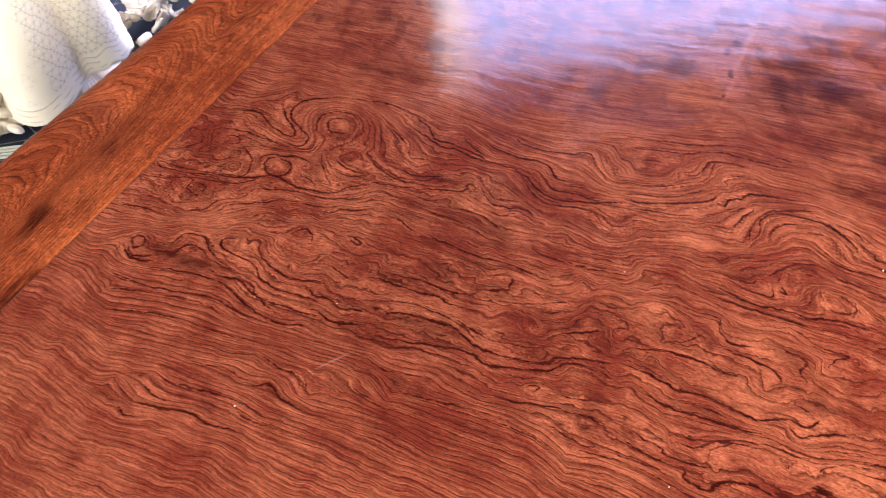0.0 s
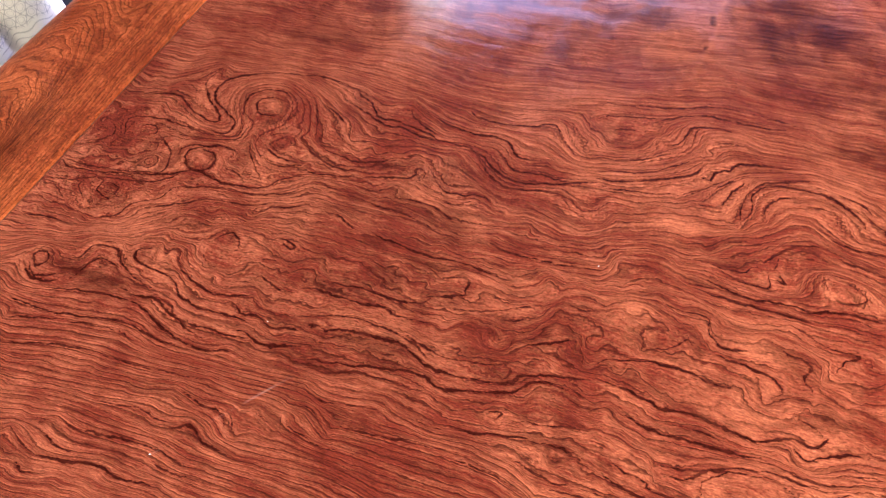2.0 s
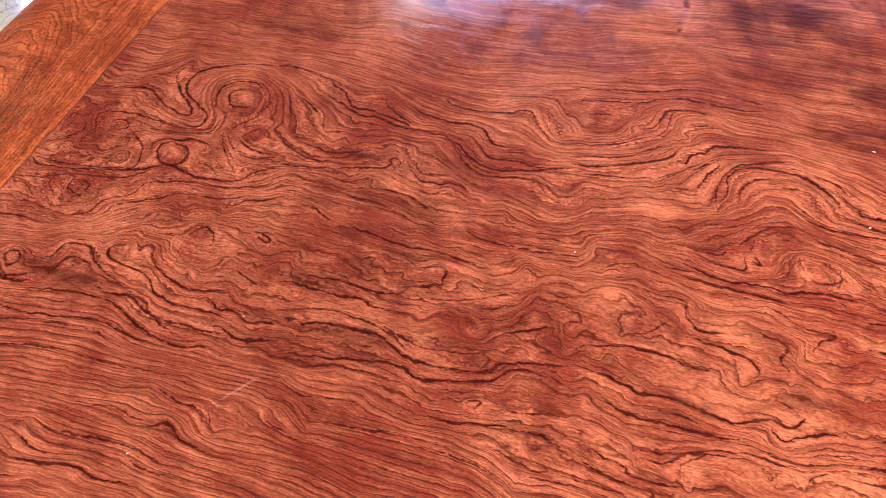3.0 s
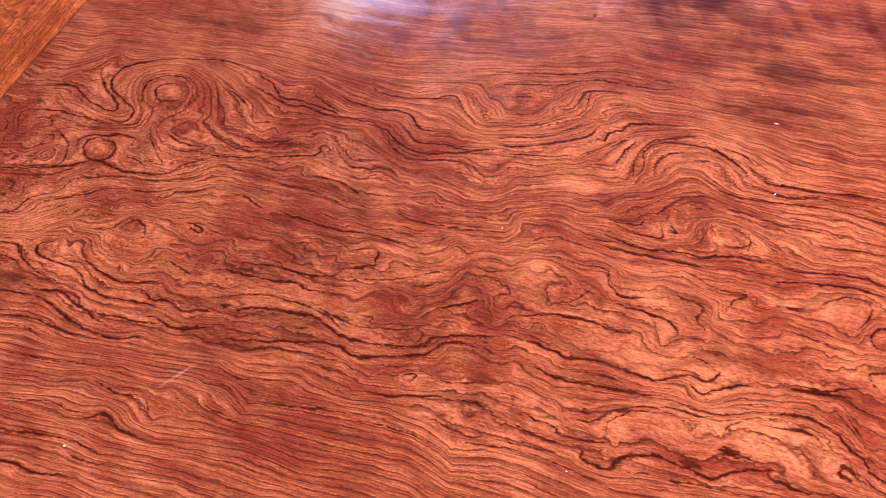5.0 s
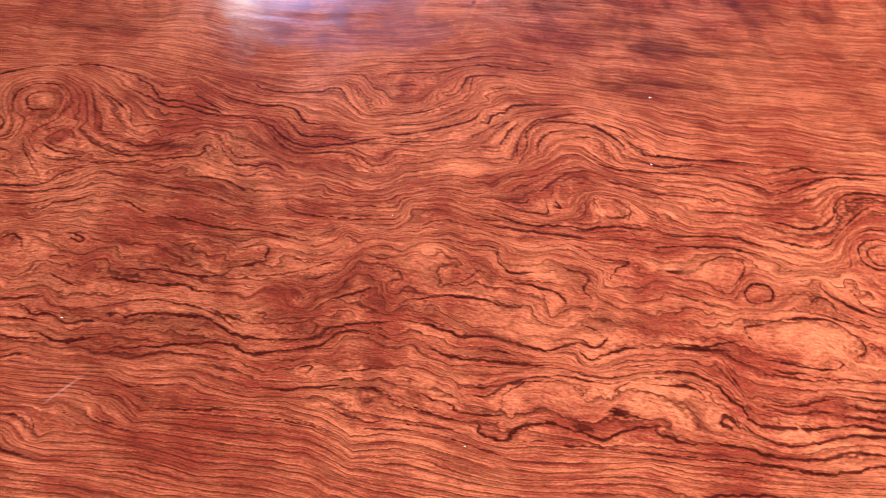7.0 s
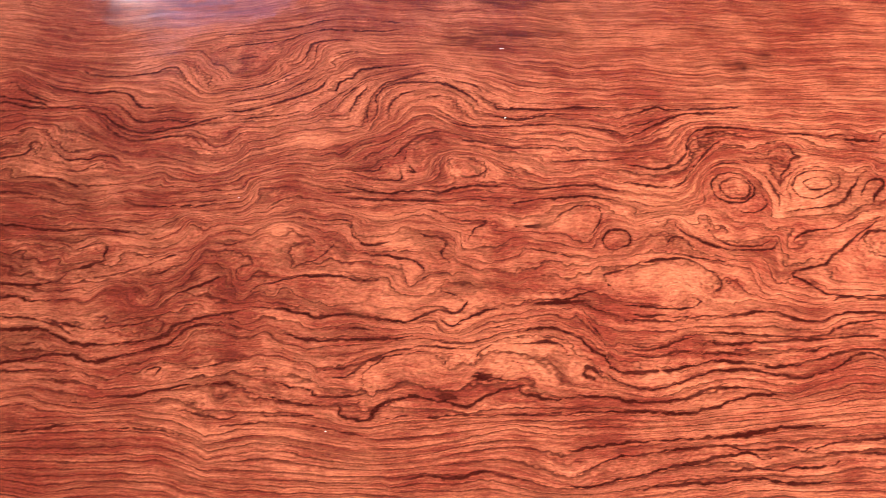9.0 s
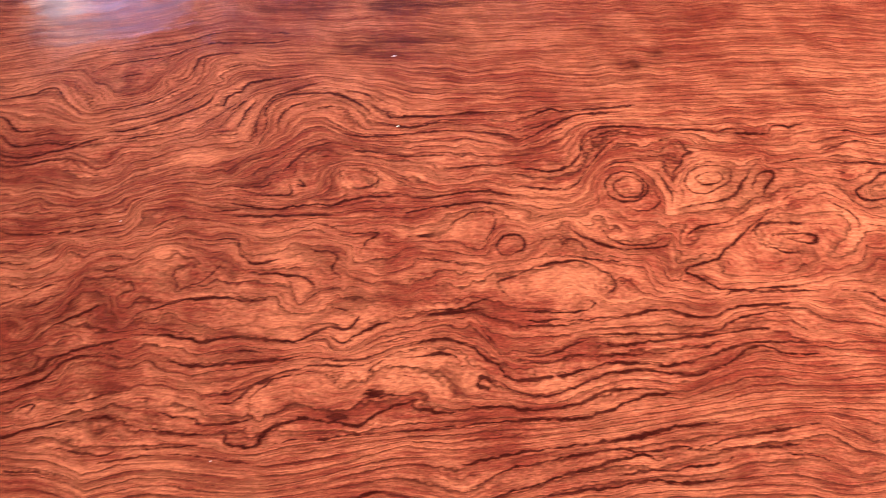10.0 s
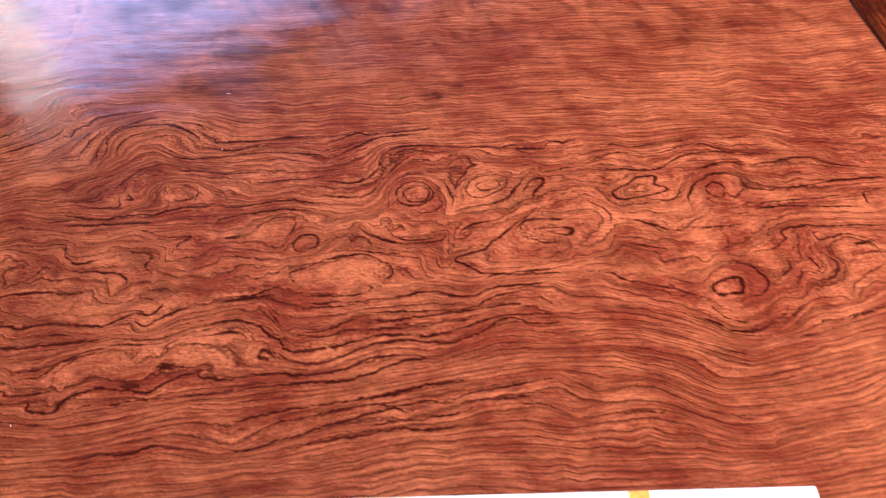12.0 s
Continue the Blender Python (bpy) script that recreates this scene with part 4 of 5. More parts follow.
def follow(f, h, rows, firm):
    """The field nearest to f whose level lines follow those chains. f: rows of y, columns of x, h metres apart, from X0, Y0."""
    ny, nx = f.shape
    tensor = np.zeros((3, ny - 1, nx - 1))
    for row in rows:
        p = rounded(row, 0.5 * h)
        for (ax, ay), (bx, by) in zip(p, p[1:]):
            i, j = int(((ax + bx) / 2 - X0) / h), int(((ay + by) / 2 - Y0) / h)
            long = math.hypot(bx - ax, by - ay)
            if 0 < i < nx - 2 and 0 < j < ny - 2 and long > 1e-6:
                tx, ty = (bx - ax) / long, (by - ay) / long
                for dj in (-1, 0, 1):
                    for di in (-1, 0, 1):
                        w = firm / (1 + 2 * (di * di + dj * dj))
                        tensor[:, j + dj, i + di] += w * tx * tx, w * tx * ty, w * ty * ty
    slope = lambda g: ((g[:-1, 1:] + g[1:, 1:] - g[:-1, :-1] - g[1:, :-1]) / (2 * h), (g[1:, :-1] + g[1:, 1:] - g[:-1, :-1] - g[:-1, 1:]) / (2 * h))

    def spread(px, py):
        out = np.zeros_like(f)
        out[:-1, :-1] += -px - py
        out[:-1, 1:] += px - py
        out[1:, :-1] += -px + py
        out[1:, 1:] += px + py
        return out / (2 * h)

    def act(g):
        gx_, gy_ = slope(g)
        return spread((1 + tensor[0]) * gx_ + tensor[1] * gy_, tensor[1] * gx_ + (1 + tensor[2]) * gy_) + 40.0 * g
    # conjugate gradients, from the field as it stands
    fx, fy = slope(f)
    g = f.copy()
    r = spread(fx, fy) + 40.0 * f - act(g)
    d, rr = r.copy(), float((r * r).sum())
    for _ in range(900):
        q = act(d)
        a = rr / float((d * q).sum())
        g += a * d
        r -= a * q
        new_rr = float((r * r).sum())
        d, rr = r + new_rr / rr * d, new_rr
    return g


# pale cores of knots, and patches of pale wood
PALES = [
    (-0.112, 0.150, 0.012, 0.009, 0.50), (-0.146, 0.069, 0.010, 0.008, 0.55), (0.428, 0.091, 0.011, 0.006, 0.75), (-0.002, 0.000, 0.006, 0.003, 0.60),
    (0.156, 0.014, 0.020, 0.006, 0.70), (0.203, 0.022, 0.021, 0.007, 0.75), (0.290, 0.120, 0.034, 0.010, 0.60), (0.735, 0.000, 0.024, 0.010, 0.60),
    (0.573, -0.008, 0.022, 0.009, 0.45), (0.849, -0.025, 0.026, 0.012, 0.45), (0.514, 0.042, 0.013, 0.009, 0.45), (0.370, -0.036, 0.030, 0.007, 0.50),
]
# broad dark stains, and darker areas painted where less light or reflection falls
STAINS_AND_SHADE = [
    (-0.165, -0.085, 0.060, 0.024, 0.72), (0.420, 0.320, 0.300, 0.120, 0.52), (0.355, 0.395, 0.085, 0.072, 0.85), (0.490, 0.300, 0.140, 0.040, 0.70), (0.455, 0.237, 0.110, 0.040, 0.62), (-0.110, 0.262, 0.100, 0.036, 0.60), (0.080, 0.210, 0.030, 0.012, 0.50), (0.684, 0.214, 0.016, 0.020, 0.60),
    (-0.085, 0.100, 0.030, 0.020, 0.45), (-0.010, -0.125, 0.055, 0.018, 0.40), (0.455, -0.086, 0.020, 0.010, 0.20), (0.120, 0.300, 0.090, 0.040, 0.35),
    (0.640, 0.250, 0.060, 0.018, 0.35), (0.660, 0.070, 0.008, 0.018, 0.40), (0.820, -0.130, 0.050, 0.012, 0.35), (0.660, 0.300, 0.020, 0.040, 0.45),
    (-0.120, 0.330, 0.060, 0.050, 0.40), (0.955, 0.300, 0.012, 0.030, 0.45), (0.420, 0.270, 0.060, 0.022, 0.45), (0.300, 0.000, 0.150, 0.120, 0.46), (0.100, 0.010, 0.270, 0.240, 0.54),
]


def spots(x, y, rows, power=2):
    total = 0.0
    for cx, cy, rx, ry, depth in rows:
        total = np.maximum(total, depth * np.exp(-np.abs((x - cx) / rx) ** power - np.abs((y - cy) / ry) ** power))
    return total


# ---- the hall, added unseen around the table to shape its light ----
floor = part("floor", box(bmesh.new(), -5.0, 3.0, -4.0, 5.5, -0.12, 0.0), CONCRETE)
tagged(floor, "grey concrete floor of a furniture hall", "floor", kind="structure")
ground = part("ground", box(bmesh.new(), -400, 400, -400, 400, -0.30, -0.125), GROUND)
tagged(ground, "dull grey yard ground outside the hall", "ground", kind="structure")
ceiling = part("ceiling", box(bmesh.new(), -5.2, 3.2, -4.2, 5.7, 5.4, 5.55), UNSEEN_CEILING)
tagged(ceiling, "unseen dark ceiling, added so that the lacquer reflects little", "ceiling", kind="structure")


def wall_along_x(name, y0, y1, holes, x0=-5.2, x1=3.2, height=5.4):
    """A wall with openings (x0, x1, z0, z at the left top, z at the right top)."""
    bm = bmesh.new()
    at = x0
    for a, b, low, left_top, right_top in holes:
        if a > at:
            box(bm, at, a, y0, y1, 0.0, height)
        if low > 0:
            box(bm, a, b, y0, y1, 0.0, low)
        over = [bm.verts.new(p) for y in (y0, y1) for p in ((a, y, left_top), (b, y, right_top), (b, y, height), (a, y, height))]
        for q in ((0, 1, 2, 3), (7, 6, 5, 4), (0, 4, 5, 1), (3, 2, 6, 7), (0, 3, 7, 4), (1, 5, 6, 2)):
            bm.faces.new([over[i] for i in q])
        at = b
    box(bm, at, x1, y0, y1, 0.0, height)
    bmesh.ops.recalc_face_normals(bm, faces=bm.faces[:])
    return tagged(part(name, bm, UNSEEN_WALL), "unseen dark hall wall that shapes the light through a wide opening", "wall", kind="structure")


# the sloped top of this opening shapes the sky's reflection on the slab
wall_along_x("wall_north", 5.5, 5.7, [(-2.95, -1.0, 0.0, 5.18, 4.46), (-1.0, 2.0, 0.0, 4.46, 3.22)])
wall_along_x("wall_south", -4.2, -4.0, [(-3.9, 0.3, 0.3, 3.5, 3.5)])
tagged(part("wall_west", box(bmesh.new(), -5.2, -5.0, -4.0, 5.5, 0.0, 5.4), UNSEEN_WALL), "unseen dark hall wall, added to close the room", "wall", kind="structure")
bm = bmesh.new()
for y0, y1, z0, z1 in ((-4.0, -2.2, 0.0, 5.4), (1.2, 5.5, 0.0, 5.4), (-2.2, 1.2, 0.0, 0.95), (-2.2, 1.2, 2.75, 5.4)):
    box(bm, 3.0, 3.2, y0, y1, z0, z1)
tagged(part("wall_east", bm, UNSEEN_WALL), "unseen dark hall wall with an added opening for the east lamp", "wall", kind="structure")
n = Net("bright_sky")
glow = n.tree.nodes.new("ShaderNodeEmission")
blue = n.mix(n.noise(n.place(), 0.10, 3.0, 0.5, False), (0.30, 0.40, 1.0), (0.54, 0.58, 1.0))
split = n.tree.nodes.new("ShaderNodeSeparateXYZ")
n.put(split.inputs[0], n.place())
# pale glowing strip added at the left, for the cream reflection on the slab
pale_strip = n.span(n.math("MULTIPLY_ADD", n.noise(n.place(), 0.4, 2.0, 0.5, False), 1.2, split.outputs[0]), -18.0, -19.6)
n.put(glow.inputs[0], n.mix(pale_strip, blue, (0.72, 0.66, 0.74)))
glow.inputs[1].default_value = 8.0
n.tree.links.new(glow.outputs[0], n.tree.nodes["Material Output"].inputs[0])
tagged(part("backdrop", box(bmesh.new(), -40, 40, 40.0, 40.2, -0.1, 60.0), n.mat), "glowing blue sky with an added pale strip for the slab's reflection", "sky", kind="structure")

# ---- the table ----
X0, X1, Y0, Y1 = -0.283, 1.162, -0.42, 0.68     # the slab within its frame
RAIL_W = 0.192
table = empty("table", (X0 + X1) / 2, (Y0 + Y1) / 2, 0.0)
tagged(table, "large lacquered rosewood table with a burled slab top", "table")

# the net is finer over the burled middle of the slab
gx, gy = np.meshgrid(np.linspace(X0 + 0.0008, X1 - 0.0008, 1260), np.concatenate([np.linspace(Y0 + 0.0008, -0.2512, 70), np.linspace(-0.25, 0.26, 500), np.linspace(0.2618, Y1 - 0.0008, 200)]))
field, burl, open_grain = slab_field(gx, gy)
# the field is bent to the drawn lines on a coarser net, and the bend spread over the slab
step = 0.004
cx, cy = np.meshgrid(np.arange(X0, X1 + step, step), np.arange(Y0, Y1 + step, step))
coarse = slab_field(cx, cy)[0]
bent = follow(coarse, step, ALL_VEINS + ALL_LINES + ALL_FLOWS, 25.0) - coarse
iu, iv = (gx - X0) / step, (gy - Y0) / step
ju, jv = np.minimum(iu.astype(int), cx.shape[1] - 2), np.minimum(iv.astype(int), cx.shape[0] - 2)
iu, iv = iu - ju, iv - jv
iu, iv = iu * iu * (3 - 2 * iu), iv * iv * (3 - 2 * iv)
field = field + (bent[jv, ju] * (1 - iu) + bent[jv, ju + 1] * iu) * (1 - iv) + (bent[jv + 1, ju] * (1 - iu) + bent[jv + 1, ju + 1] * iu) * iv
# where the rings lie flat under the surface no line shows
steep = np.clip((np.hypot(*np.gradient(field, gy[:, 0], gx[0])) - 0.10) / 0.25, 0, 1)
bend = 0.02 * cloud(gx, gy, 0.06, 61) + 0.008 * cloud(gx, gy, 0.02, 62)
slab = link("slab", grid_mesh("slab", np.stack([gx, gy, np.full_like(gx, TOP)], -1), {
    "grain": field, "along": gx, "across": gy, "burl": burl, "open": open_grain,
    "steep": steep, "pale": spots(gx + 0.8 * bend, gy + 0.3 * bend, PALES, 4),
    # darker colour towards the left stands for weaker light, paler near corner for sheen
    "stain_shade": np.maximum(np.maximum(spots(gx + bend, gy + 0.5 * bend, STAINS_AND_SHADE) * np.clip(0.9 + 0.3 * cloud(gx * 0.4, gy, 0.012, 68, 2), 0.5, 1.1), spots(gx + 0.3 * bend, gy + 0.2 * bend, SMUDGES) * np.clip(0.8 + 0.5 * cloud(gx * 0.5, gy, 0.010, 67, 2), 0.3, 1)), (0.32 - 0.24 / (1 + np.exp((gy + 0.10 + 0.25 * gx + 0.06 * cloud(gx, gy, 0.09, 64)) / 0.04))) / (1 + np.exp((gx - 0.48 + 0.08 * cloud(gx, gy, 0.2, 63)) / 0.10))),
    "vein": np.maximum(spots(gx + 0.1 * bend, gy + 0.15 * bend, STREAKS), chains(gx, gy, ALL_VEINS, 0.0029, 81)),
    "line": chains(gx, gy, ALL_LINES, 0.0028, 91), "drawn": 1 / (1 + np.exp((np.abs(gy + 0.02) - 0.23) / 0.02)),
    "scratch": np.exp(-((gx - 0.026 - 0.745 * (gy + 0.158)) / 0.0009) ** 2) * np.clip(1 - np.abs((gy + 0.158) / 0.047) ** 8, 0, 1) * np.clip(0.4 + cloud(gx, gy, 0.008, 65), 0, 1),
    "scar": np.exp(-((gx - 0.279 - 0.05 * (gy - 0.40) + 0.25 * bend) / 0.003) ** 2) * np.clip(1 - np.abs((gy - 0.42) / 0.13) ** 6, 0, 1)}), SLAB, table, "red-brown slab with swirling dark grain and ring knots", True)


def rail(across0, across1, along0, along1, axis, seed, apex, tone, flip):
    """One mitred board of the frame: flat inside, rounded outside. axis: the way that it runs."""
    width = RAIL_W
    u = np.concatenate([np.linspace(0.0, 0.150, 46), 0.150 + 0.042 * np.sin(np.linspace(0.05, 1, 14) * math.pi / 2), np.full(4, 0.192)])
    drop = np.concatenate([np.zeros(46), 0.030 * (1 - np.cos(np.linspace(0.05, 1, 14) * math.pi / 2)), np.linspace(0.034, 0.055, 4)])
    u[0:2], drop[0] = (0.0, 0.0003), 0.0010
    count = 260
    s = np.linspace(0, 1, count)[:, None]
    along = (along0 - u)[None, :] * (1 - s) + (along1 + u)[None, :] * s
    out = np.broadcast_to(u[None, :], along.shape)
    across = across0 + (across1 - across0) / width * out
    z = np.broadcast_to((TOP + 0.0012 - drop)[None, :], along.shape)
    xy = (across, along) if axis == "y" else (along, across)
    centre = 0.126 + 0.010 * cloud(along, out, 0.25, seed)
    v = along + 0.014 * cloud(along, out, 0.05, seed + 1) + 0.009 * cloud(along, out, 0.018, seed + 2)
    w = out - centre + 0.004 * cloud(along, out, 0.03, seed + 3)
    cathedral = 0.36 * (v - apex) + 9.0 * w * w
    straight = 1.2 * (0.045 - out) + 0.04 * v
    share = 1 / (1 + np.exp((out - 0.072) / 0.006))
    grain = cathedral * (1 - share) + straight * share
    pts = np.stack([xy[0], xy[1], z], -1)
    if flip:
        pts, grain, along, share, out = (a[:, ::-1] for a in (pts, grain, along, share, out))
    stain_shade = tone + 0.40 * np.exp(-((out - 0.072) / 0.016) ** 2) * (0.6 + 0.6 * cloud(along * 0.6, out, 0.04, seed + 5))
    stain_shade = np.clip(stain_shade + 0.85 * share * np.clip(cloud(along * 0.5, out, 0.028, seed + 6, 2), 0, 1) + 0.25 * np.clip(cloud(along, out, 0.07, seed + 7), 0, 1), 0, 1)
    return link("frame_rail", grid_mesh("frame_rail", pts, {"grain": grain, "along": along, "across": out, "burl": 0.45 + 0 * out, "open": 0 * out, "stain_shade": stain_shade, "vein": 0 * out, "line": 0 * out, "drawn": 1 + 0 * out, "pale": 0 * out, "steep": 1 + 0 * out, "scratch": 0 * out, "scar": 0 * out}), RAIL, table, smooth=True)


rail(X0, X0 - RAIL_W, Y0, Y1, "y", 101, 0.30, 0.0, True)
rail(X1, X1 + RAIL_W, Y0, Y1, "y", 111, 0.10, 0.55, False)
rail(Y0, Y0 - RAIL_W, X0, X1, "x", 121, 0.40, 0.0, False)
rail(Y1, Y1 + RAIL_W, X0, X1, "x", 131, 0.20, 0.0, True)
part("core", box(bmesh.new(), X0 - 0.186, X1 + 0.186, Y0 - 0.186, Y1 + 0.186, TOP - 0.054, TOP - 0.035), DARKWOOD, table, "dark underside of the top")
for x0, x1, y0, y1 in ((X0 - 0.06, X1 + 0.06, Y0 - 0.08, Y0 - 0.05), (X0 - 0.06, X1 + 0.06, Y1 + 0.05, Y1 + 0.08), (X0 - 0.09, X0 - 0.06, Y0 - 0.08, Y1 + 0.08), (X1 + 0.06, X1 + 0.09, Y0 - 0.08, Y1 + 0.08)):
    part("apron", box(bmesh.new(), x0, x1, y0, y1, TOP - 0.16, TOP - 0.055, 0.004), DARKWOOD, table)
for x in (X0 - 0.05, X1 + 0.05):
    for y in (Y0 - 0.04, Y1 + 0.04):
        part("leg", box(bmesh.new(), x - 0.055, x + 0.055, y - 0.055, y + 0.055, 0.0, TOP - 0.055, 0.012, 3), DARKWOOD, table)

# ---- on the table ----
board = empty("white_tray", 0.683, -0.3558, TOP + 0.002)
bm = box(bmesh.new(), -0.20, 0.20, -0.135, 0.135, 0.0, 0.030)
bmesh.ops.bevel(bm, geom=[e for e in bm.edges if abs(e.verts[0].co.z - e.verts[1].co.z) > 0.01], offset=0.012, segments=5, affect="EDGES")
bmesh.ops.bevel(bm, geom=[e for e in bm.edges if e.calc_length() > 0.003 and all(v.co.z > 0.029 for v in e.verts)], offset=0.003, segments=2, affect="EDGES")
tray_body = part("body", bm, WHITE)
tray_body.parent = board
bm = box(bmesh.new(), 0.067, 0.080, 0.09, 0.1335, 0.0300, 0.0305)
mark = part("mark", bm, GOLD, label="gold-brown painted mark")
mark.parent = board
board.rotation_euler = (0, 0, radians(-3.2))
tagged(board, "glossy white tray lying on the rosewood table", "tray")

# ---- beside the table ----
BASE = 0.28
platform = part("platform", box(bmesh.new(), -1.95, -0.72, -0.35, 1.75, 0.0, BASE, 0.01), NAVY)
tagged(platform, "low platform covered with navy cloth, beside the table", "platform")


def lobe(bm, x, y, z, rx, ry, rz, turn=(0, 0, 0), cuts=(10, 7)):
    bmesh.ops.create_uvsphere(bm, u_segments=cuts[0], v_segments=cuts[1], radius=1.0,
                              matrix=pose(x, y, z, *turn) @ Matrix.Diagonal((rx, ry, rz, 1.0)))


def blossom(bm, x, y, z, size, lean):
    for k in range(5):
        a = 72 * k + lean * 3
        lobe(bm, x + 0.62 * size * math.cos(radians(a)), y + 0.62 * size * math.sin(radians(a)), z + 0.1 * size, 0.52 * size, 0.40 * size, 0.16 * size, (0, -28, a), (8, 6))
    lobe(bm, x, y, z + 0.18 * size, 0.22 * size, 0.22 * size, 0.16 * size, (0, 0, 0), (8, 5))


def leaf(bm, x, y, z, length, width, turn):
    m = pose(x, y, z, *turn)
    rows = []
    for k in range(7):
        s = k / 6
        w = width * math.sin(math.pi * min(1.0, 0.12 + 0.88 * s)) ** 0.8
        rows.append([bm.verts.new(m @ Vector((length * s, q * w, 0.2 * width * (1 - abs(q)) + h))) for q in (-1, 0, 1) for h in (0.0, -0.004)])
    for a, b in zip(rows, rows[1:]):
        for i, j in ((0, 2), (2, 4), (4, 5), (5, 3), (3, 1), (1, 0)):
            bm.faces.new((a[i], a[j], b[j], b[i]))
    bm.faces.new([rows[0][i] for i in (1, 3, 5, 4, 2, 0)])
    bm.faces.new([rows[-1][i] for i in (0, 2, 4, 5, 3, 1)])


def make_statue(cx, cy):
    """A robed figure in one mesh: folded robe, shoulders, head, and blossoms, leaves and roots round the hem."""
    bm = bmesh.new()
    up, around = bm.verts.layers.float.new("up"), bm.verts.layers.float.new("around")
    rows, cols = 70, 240
    bell = lambda a, mid, wide: math.exp(-(((a - mid + 180) % 360 - 180) / wide) ** 2)
    rings = []
    for i in range(rows):
        h = (i / (rows - 1)) ** 1.3
        ring = []
        for j in range(cols):
            a = 360 * j / cols - 180
            fold = 0.026 * bell(a, -57, 26) - 0.012 * bell(a, -14, 9) + 0.008 * bell(a, 18, 14) - 0.020 * bell(a, -100, 10) + 0.010 * math.sin(radians(5 * a))
            low = 0.088 - 0.058 * bell(a, -57, 34) - 0.010 * bell(a, 30, 30) + 0.004 * math.sin(radians(23 * a)) * (1 - bell(a, -57, 30))
            r = (0.150 + 0.032 * (1 - h) ** 2) * (1 - 0.30 * h * h) + fold * (1 - 0.6 * h) + 0.006 * max(0.0, 1 - h / 0.05)
            z = low + (0.95 - low) * h
            v = bm.verts.new((cx + r * math.cos(radians(a)), cy + r * math.sin(radians(a)), BASE + z))
            v[up], v[around] = z - low + 0.001, radians(a) * 0.19
            ring.append(v)
        rings.append(ring)
    for lower, upper in zip(rings, rings[1:]):
        for j in range(cols):
            bm.faces.new((lower[j], lower[(j + 1) % cols], upper[(j + 1) % cols], upper[j]))
    bm.faces.new(rings[0][::-1])
    bm.faces.new(rings[-1])
    lobe(bm, cx, cy, BASE + 0.95, 0.15, 0.15, 0.11, (0, 0, 0), (24, 16))
    lobe(bm, cx, cy, BASE + 1.13, 0.075, 0.075, 0.094, (0, 0, 0), (24, 16))
    # the carved rock that carries it
    lobe(bm, cx - 0.01, cy, BASE + 0.012, 0.15, 0.15, 0.03, (0, 0, 0), (24, 10))
    rng = random.Random(4)
    for k in range(34):
        x, y = cx + 0.06 + rng.uniform(-0.05, 0.14), cy + 0.27 + rng.uniform(-0.08, 0.24)
        z = BASE + 0.02 + 0.09 * max(0.0, 1 - abs(x - cx - 0.08) / 0.13) * rng.uniform(0.3, 1.0)
        blossom(bm, x, y, z, rng.uniform(0.016, 0.028), rng.uniform(0, 120))
        lobe(bm, x, y, z - 0.012, 0.016, 0.016, 0.014)
    for k in range(14):
        leaf(bm, cx + 0.12 + rng.uniform(-0.09, 0.05), cy + 0.15 + rng.uniform(-0.03, 0.28), BASE + 0.03 + rng.uniform(0, 0.04), rng.uniform(0.04, 0.07), rng.uniform(0.014, 0.022), (rng.uniform(-30, 30), rng.uniform(-70, -10), rng.uniform(-80, 80)))
    # a fan of frayed carving under the hem
    for k in range(7):
        leaf(bm, cx + 0.155, cy - 0.070 + 0.008 * k, BASE + 0.080, 0.040, 0.006, (0, 62, -40 + 9 * k))
    # gnarled roots that close into loops
    for along, ez, er in ((-0.050, 0.040, 0.024), (-0.010, 0.058, 0.026), (0.028, 0.040, 0.022), (0.012, 0.094, 0.018), (-0.062, 0.088, 0.022)):
        for k in range(18):
            a = 2 * math.pi * k / 18
            s = along + er * math.cos(a) * 1.1
            lobe(bm, cx + 0.022 + 0.57 * s, cy - 0.228 + 0.82 * s + 0.008 * math.sin(2 * a + 90 * along), BASE + ez + er * math.sin(a), 0.014 + 0.003 * math.sin(3 * a), 0.013, 0.0110 + 0.002 * math.cos(5 * a), (0, -math.degrees(a) + 90, 55))
    for k in range(26):
        t = k / 25
        x, y = cx - 0.05 + 0.12 * t, cy - 0.245 + 0.06 * t
        lobe(bm, x + rng.uniform(-0.03, 0.03), y + rng.uniform(-0.045, 0.02), BASE + 0.014 + rng.uniform(0, 0.020), rng.uniform(0.010, 0.025), rng.uniform(0.008, 0.015), rng.uniform(0.010, 0.018), (rng.uniform(0, 90), rng.uniform(-40, 40), rng.uniform(0, 180)))
    return bm


statue = part("statue", make_statue(-1.240, 0.570), CARVED, smooth=True)
tagged(statue, "carved cream statue in a patterned folded robe", "statue")


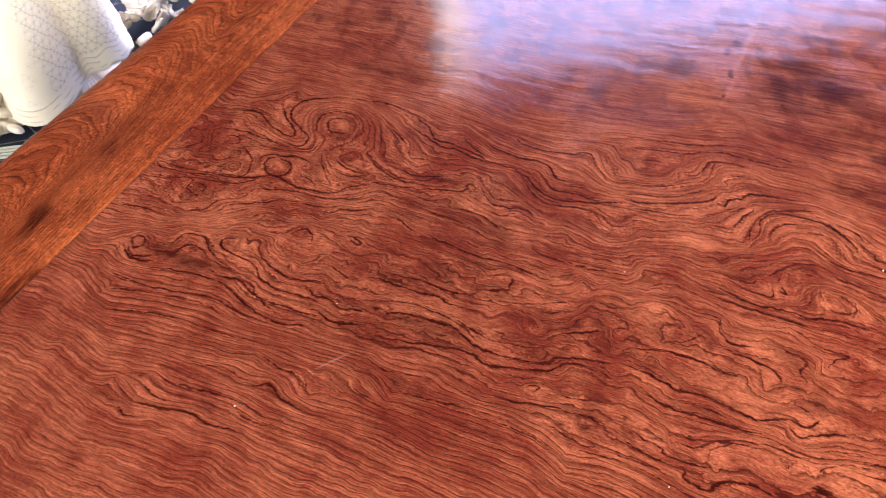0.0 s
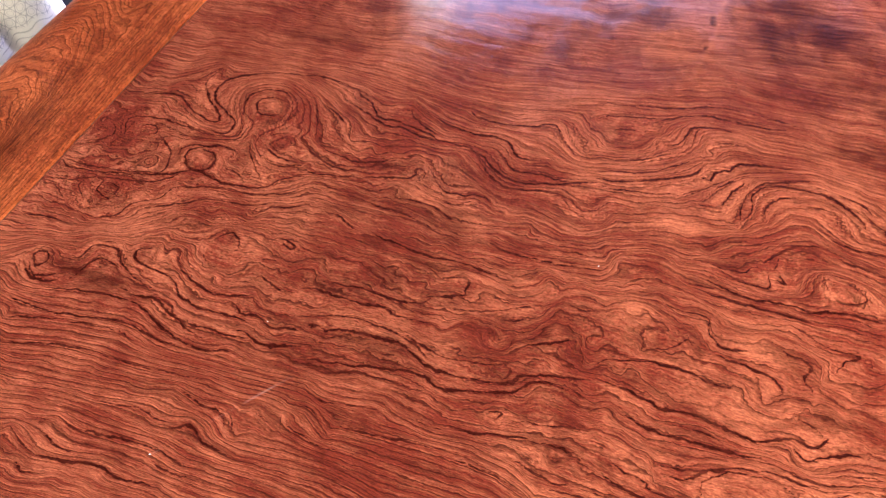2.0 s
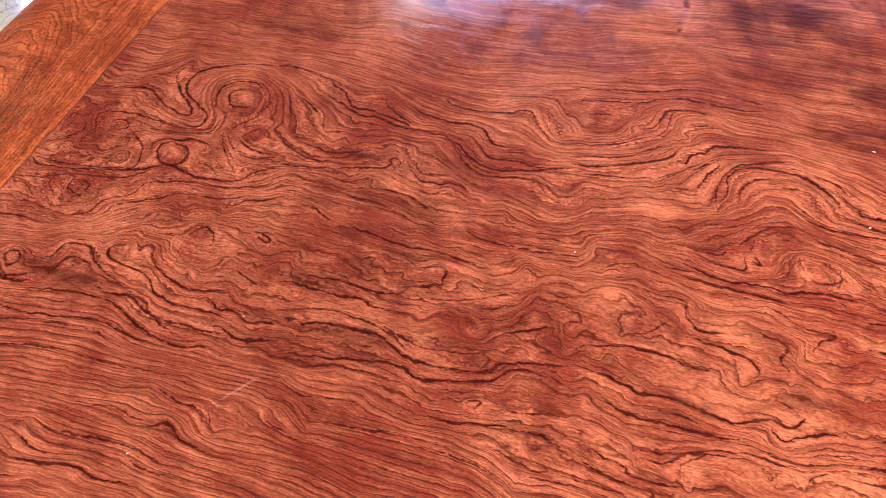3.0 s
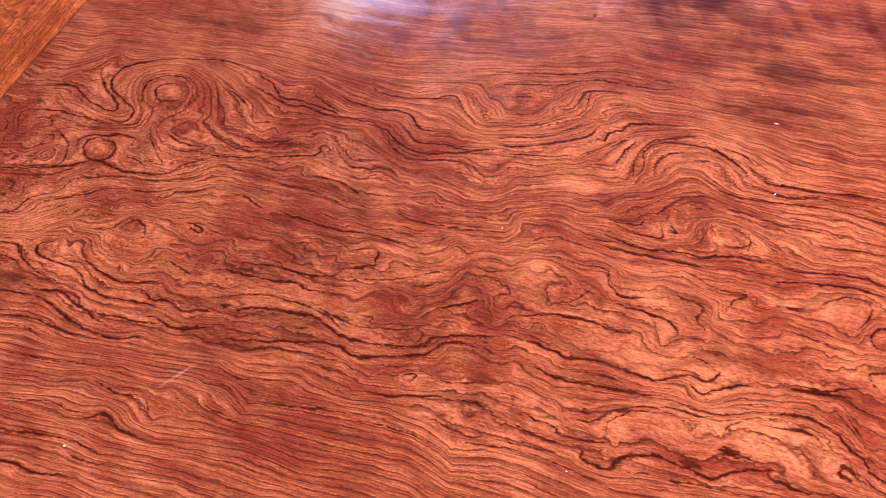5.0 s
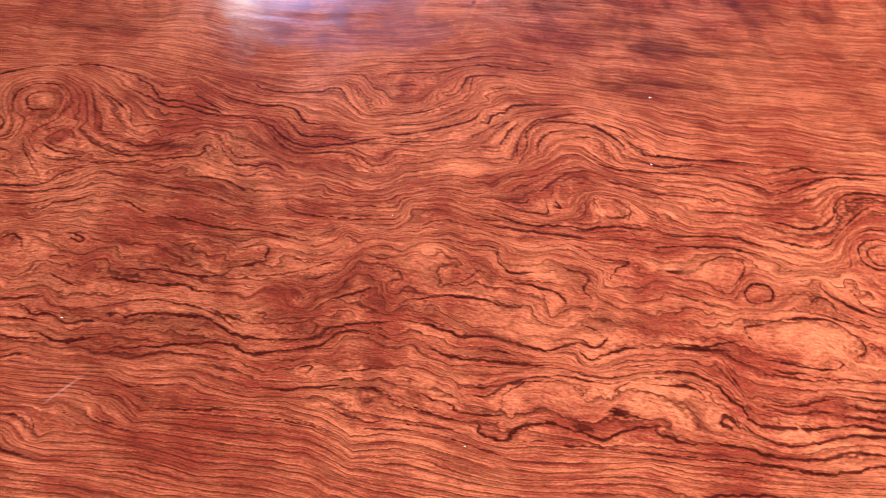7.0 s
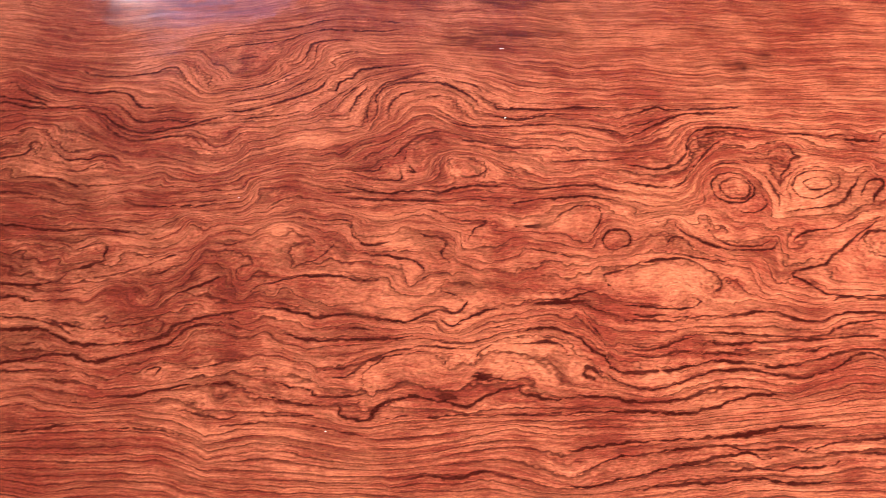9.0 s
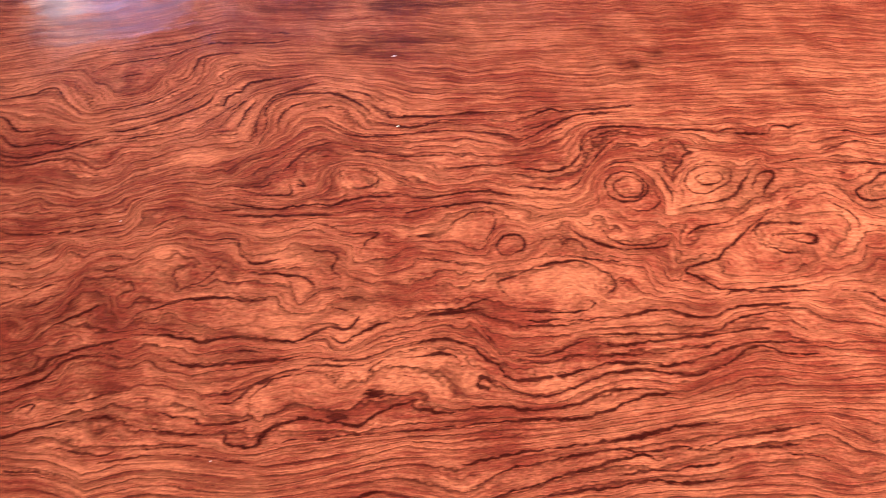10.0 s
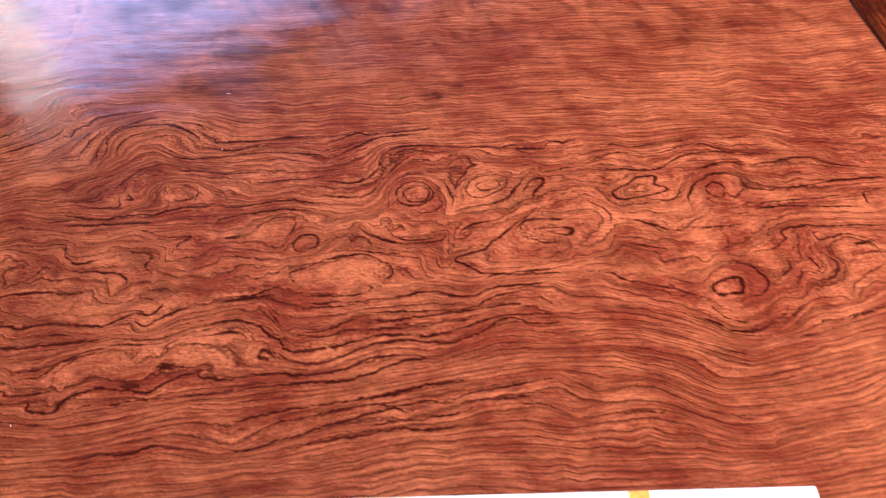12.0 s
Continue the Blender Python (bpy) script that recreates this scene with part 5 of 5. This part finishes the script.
def lying_cord(name, points, radius, material):
    curve = bpy.data.curves.new(name, "CURVE")
    curve.dimensions, curve.bevel_depth, curve.bevel_resolution = "3D", radius, 3
    line = curve.splines.new("NURBS")
    line.points.add(len(points) - 1)
    for p, q in zip(line.points, points):
        p.co = (*q, 1.0)
    line.use_endpoint_u, line.order_u, line.resolution_u = True, 4, 8
    ob = new(name, curve)
    mesh = bpy.data.meshes.new_from_object(ob.evaluated_get(bpy.context.evaluated_depsgraph_get()))
    bpy.data.objects.remove(ob)
    return link(name, mesh, material, smooth=True)


for k in range(4):
    d = 0.015 * k
    cord = lying_cord("cord", [(-1.36, 0.17 - d, BASE + 0.006), (-1.26, 0.25 - d, BASE + 0.006 + 0.003 * (k % 2)), (-1.16, 0.325 - 0.9 * d, BASE + 0.007), (-1.08, 0.365 - 0.7 * d, BASE + 0.006), (-0.99, 0.37 - 1.4 * d, BASE + 0.006), (-0.88, 0.33 - d, BASE + 0.006)], 0.0032, CORD)
    tagged(cord, "pale cream cord lying on navy cloth", "cord", "bundle of cords")
# a crumpled purple cloth
px, py = np.meshgrid(np.linspace(0, 1, 40), np.linspace(0, 1, 30))
crumple = 0.012 + 0.010 * cloud(px, py, 0.22, 71) + 0.006 * cloud(px, py, 0.09, 72)
rim = np.clip(8 * np.minimum(np.minimum(px, 1 - px), np.minimum(py, 1 - py)), 0, 1)
cloth_top = np.stack([-1.22 + 0.30 * px + 0.02 * cloud(px, py, 0.3, 73), 0.10 + 0.17 * py + 0.02 * cloud(px, py, 0.3, 74), BASE + 0.002 + np.maximum(0.002, crumple) * rim], -1)
purple = link("cloth", grid_mesh("cloth", cloth_top, {}), PURPLE, smooth=True)
tagged(purple, "crumpled dark purple cloth on the navy platform", "cloth")

# specks of dust on the slab
for x, y, size, long, turn in ((0.4620, 0.1470, 0.0008, 1.0, 40), (0.4600, 0.2310, 0.0004, 5.0, -3), (0.0170, -0.0750, 0.0005, 1.0, 40), (-0.0080, -0.2030, 0.0008, 1.0, 40), (0.2500, 0.0600, 0.0005, 1.0, 40), (0.3400, -0.1300, 0.0005, 1.0, 40)):
    bm = bmesh.new()
    lobe(bm, 0, 0, 0, long * size, 0.6 * size, 0.45 * size, (0, 0, turn), (7, 5))
    speck = part("dust_speck", bm, WHITE)
    speck.location = (x, y, TOP + 0.4 * size)
    tagged(speck, "tiny white speck of dust on the slab", "dust", "specks of dust")
